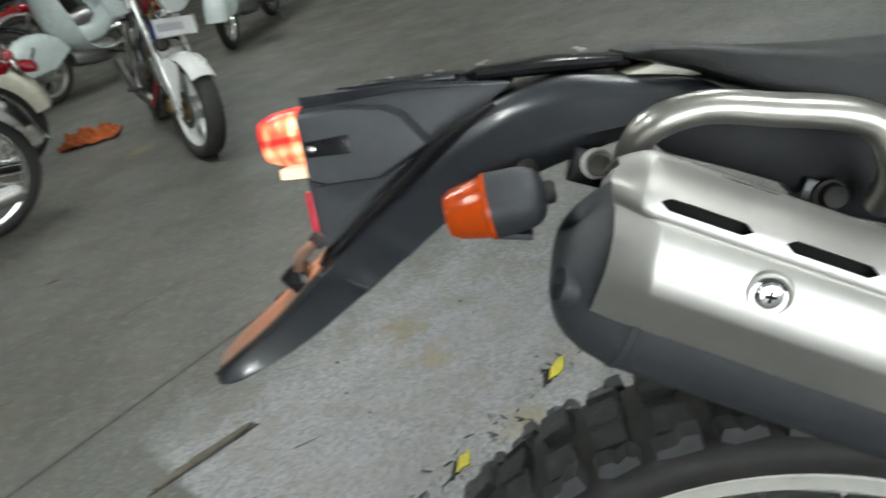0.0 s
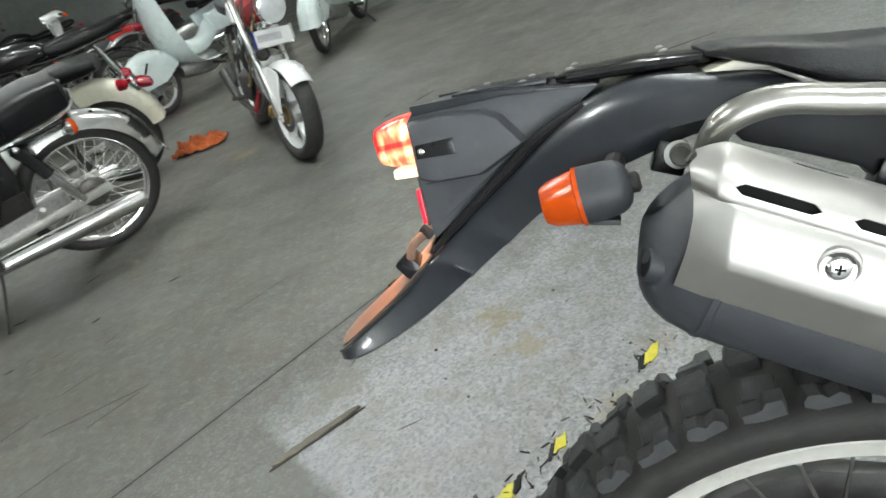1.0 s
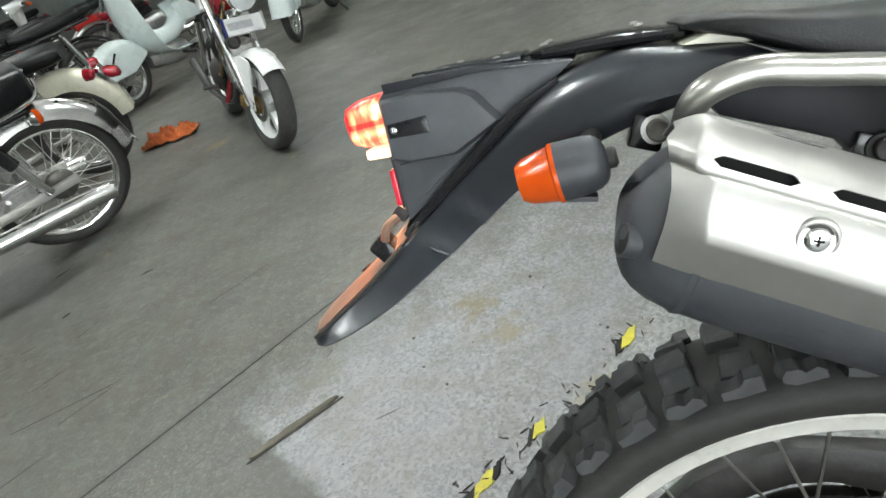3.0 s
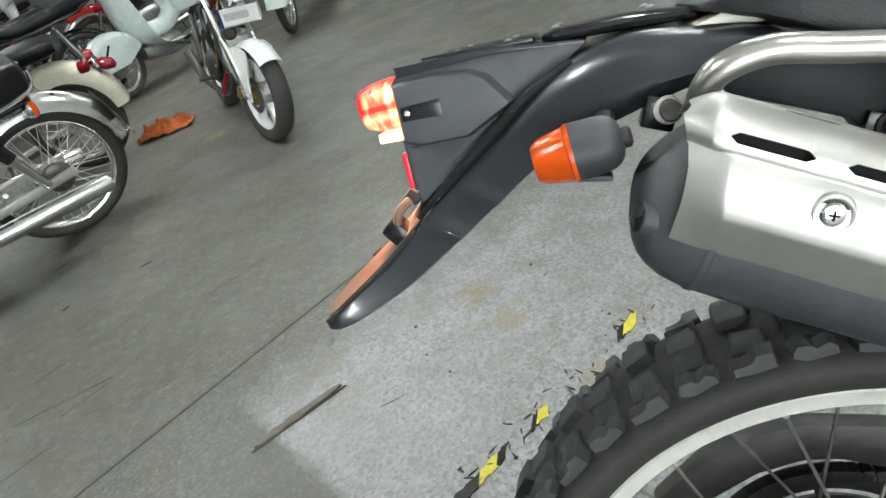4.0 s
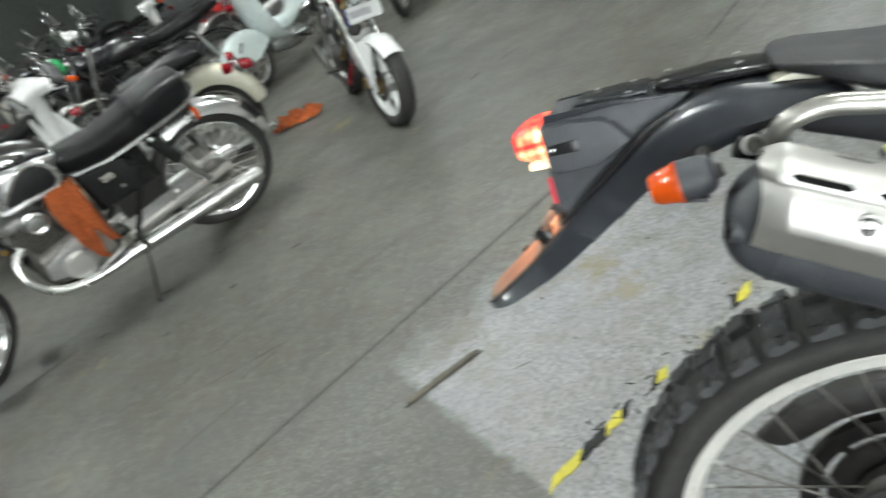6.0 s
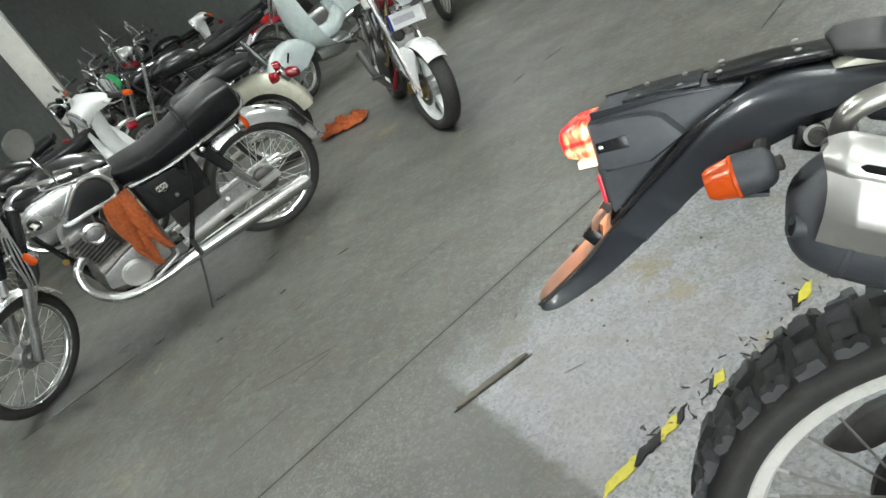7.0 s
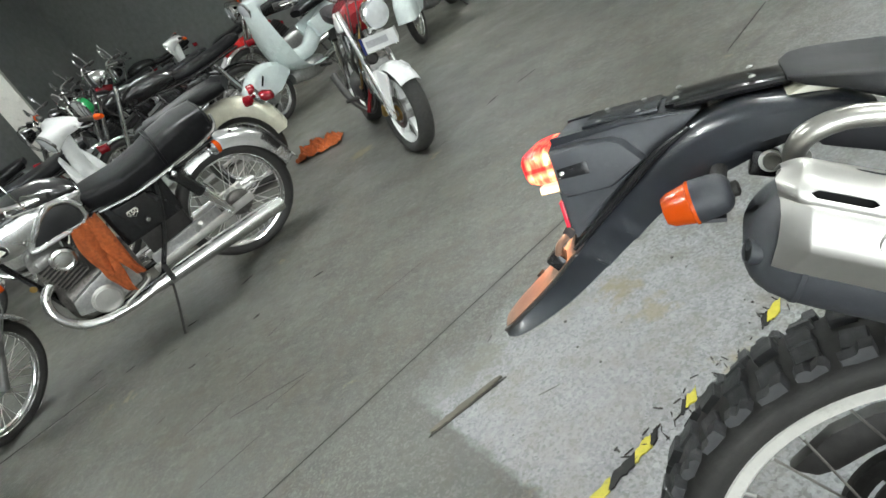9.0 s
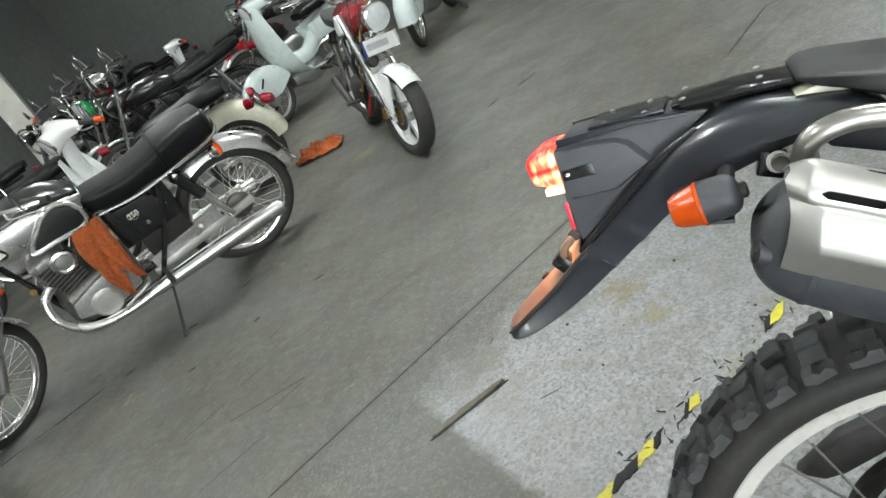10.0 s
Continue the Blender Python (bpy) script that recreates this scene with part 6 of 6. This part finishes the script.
joint((-2.285, -0.105), (-0.185, 2.145), 0.0075, 3)
joint((0.074, 2.566), (0.305, 2.945), 0.013, 4)
joint((0.305, 2.945), (0.56, 2.985), 0.008, 5)
joint((0.53, 2.86), (0.76, 2.35), 0.018, 6)
joint((-3.40, 1.18), (-2.95, 1.60), 0.016, 7)
for k, (a, b, w) in enumerate((((-1.891, 1.090), (-1.581, 1.232), 0.008), ((-1.72, 1.085), (-1.60, 1.205), 0.006), ((-1.855, 0.787), (-1.691, 0.958), 0.006), ((-1.958, 1.275), (-1.873, 1.36), 0.005),
                             ((-1.937, 1.533), (-1.878, 1.635), 0.004), ((-3.153, 1.676), (-3.109, 1.744), 0.018), ((-2.10, 1.06), (-1.98, 1.20), 0.004), ((-1.40, 1.55), (-1.22, 1.72), 0.004))):
    tagged(strip("scratch", a, b, w, M["smear"], 0.0013, 90 + k, 0.7), "thin dark drag mark on the concrete", "scratch", "drag marks on the floor")
for k, (x, y, ln) in enumerate(((-2.83, 1.655, 0.05), (-2.35, 2.135, 0.07), (-2.57, 1.885, 0.06), (-3.12, 1.43, 0.07), (-2.09, 1.737, 0.035), (-2.337, 1.505, 0.035), (-0.90, 3.38, 0.14), (-1.10, 3.22, 0.10), (-1.82, 1.92, 0.05))):
    th = 0.75 + 0.3 * math.sin(k * 2.1)
    o = strip("scuff", (x - ln / 2 * math.cos(th), y - ln / 2 * math.sin(th)), (x + ln / 2 * math.cos(th), y + ln / 2 * math.sin(th)), 0.016, M["debris"], 0.002, 20 + k, 0.7)
    tagged(o, "short black tyre scuff on the concrete", "scuff", "scuffs on the floor")
o = strip("wood_strip", (-1.00, 0.792), (-0.805, 0.942), 0.026, M["wood"], 0.007, 40, 0.35)
tagged(o, "thin weathered wooden strip lying on the floor", "wood strip")
o = strip("gap_strip", (-1.005, 0.778), (-0.79, 0.938), 0.009, M["debris"], 0.003, 41, 0.4)
tagged(o, "dark gap beside the wooden strip", "crack", kind="structure")

# torn remains of black and yellow hazard tape
random.seed(9)
TA, TB = V(-0.560, 0.480, 0), V(0.40, 1.405, 0)
td = (TB - TA).normalized()
ts = V(-td.y, td.x, 0)
pieces = ((-0.025, 0.070, "tape_y"), (0.072, 0.148, "tape_k"), (0.150, 0.205, "tape_y"), (0.200, 0.226, "tape_k"), (0.305, 0.330, "tape_k"), (0.322, 0.358, "tape_y"), (0.595, 0.625, "tape_k"), (0.622, 0.672, "tape_y"),
          (1.265, 1.300, "tape_y"), (1.235, 1.262, "tape_k"))
for k, (a, b, mt_name) in enumerate(pieces):
    bm = bmesh.new()
    n = 7
    up, dn = [], []
    for i in range(n):
        t = a + (b - a) * i / (n - 1)
        skew = 0.030
        up.append(TA + td * (t + skew * 0.5 + 0.003 * random.uniform(-1, 1)) + ts * (0.013 + 0.0035 * random.uniform(-1, 1)))
        dn.append(TA + td * (t - skew * 0.5 + 0.003 * random.uniform(-1, 1)) - ts * (0.012 + 0.004 * random.uniform(-1, 1)))
    z = 0.0022 + 0.0012 * (k % 2)
    rings(bm, [[(p.x, p.y, 0.0006), (p.x, p.y, z), (q.x, q.y, z + 0.001), (q.x, q.y, 0.0006)] for p, q in zip(up, dn)])
    o = part("hazard_tape", fixed(bm), M[mt_name])
    tagged(o, "torn scrap of yellow floor tape" if mt_name == "tape_y" else "torn scrap of black floor tape", "tape", "torn hazard tape")
# dead leaves and crumbs of rubber along the tape
for k in range(46):
    t = random.uniform(0.12, 0.72)
    c = TA + td * t + ts * random.gauss(0.004, 0.022)
    o = strip("scrap", (c.x, c.y), (c.x + random.uniform(-1, 1) * 0.022, c.y + random.uniform(-1, 1) * 0.022), random.uniform(0.002, 0.006), M["debris"], 0.003, 60 + k, 0.8)
    tagged(o, "small dark scrap of dirt on the floor", "scrap", "scraps along the tape")
for k, (x, y) in enumerate(((-0.459, 1.031), (-0.583, 0.979), (-0.62, 1.10), (-0.15, 0.99), (-0.135, 0.975), (-0.30, 1.25), (-0.75, 0.72), (-0.52, 0.90))):
    o = part("pebble", ball((x, y, 0.003), 0.0028 + 0.0012 * (k % 3), (1, 0.8, 0.6), 8, 6), M["debris"])
    tagged(o, "tiny dark pebble on the floor", "pebble", "pebbles on the slab")

# small dark smears of oil and rubber, spread thinly over the concrete
random.seed(23)
for k in range(34):
    x, y = random.uniform(-3.4, 0.6), random.uniform(-0.2, 3.6)
    if y < 0.9 + 0.9 * (x + 0.4) and x > -0.9:
        continue
    th = 0.79 + random.gauss(0, 0.25)
    ln = random.uniform(0.012, 0.075)
    o = strip("dirt_smear", (x, y), (x + ln * math.cos(th), y + ln * math.sin(th)), random.uniform(0.004, 0.010), M["smear"], 0.0012, 200 + k, 0.8)
    tagged(o, "small dark smear of rubber on the concrete", "smear", "smears on the floor")
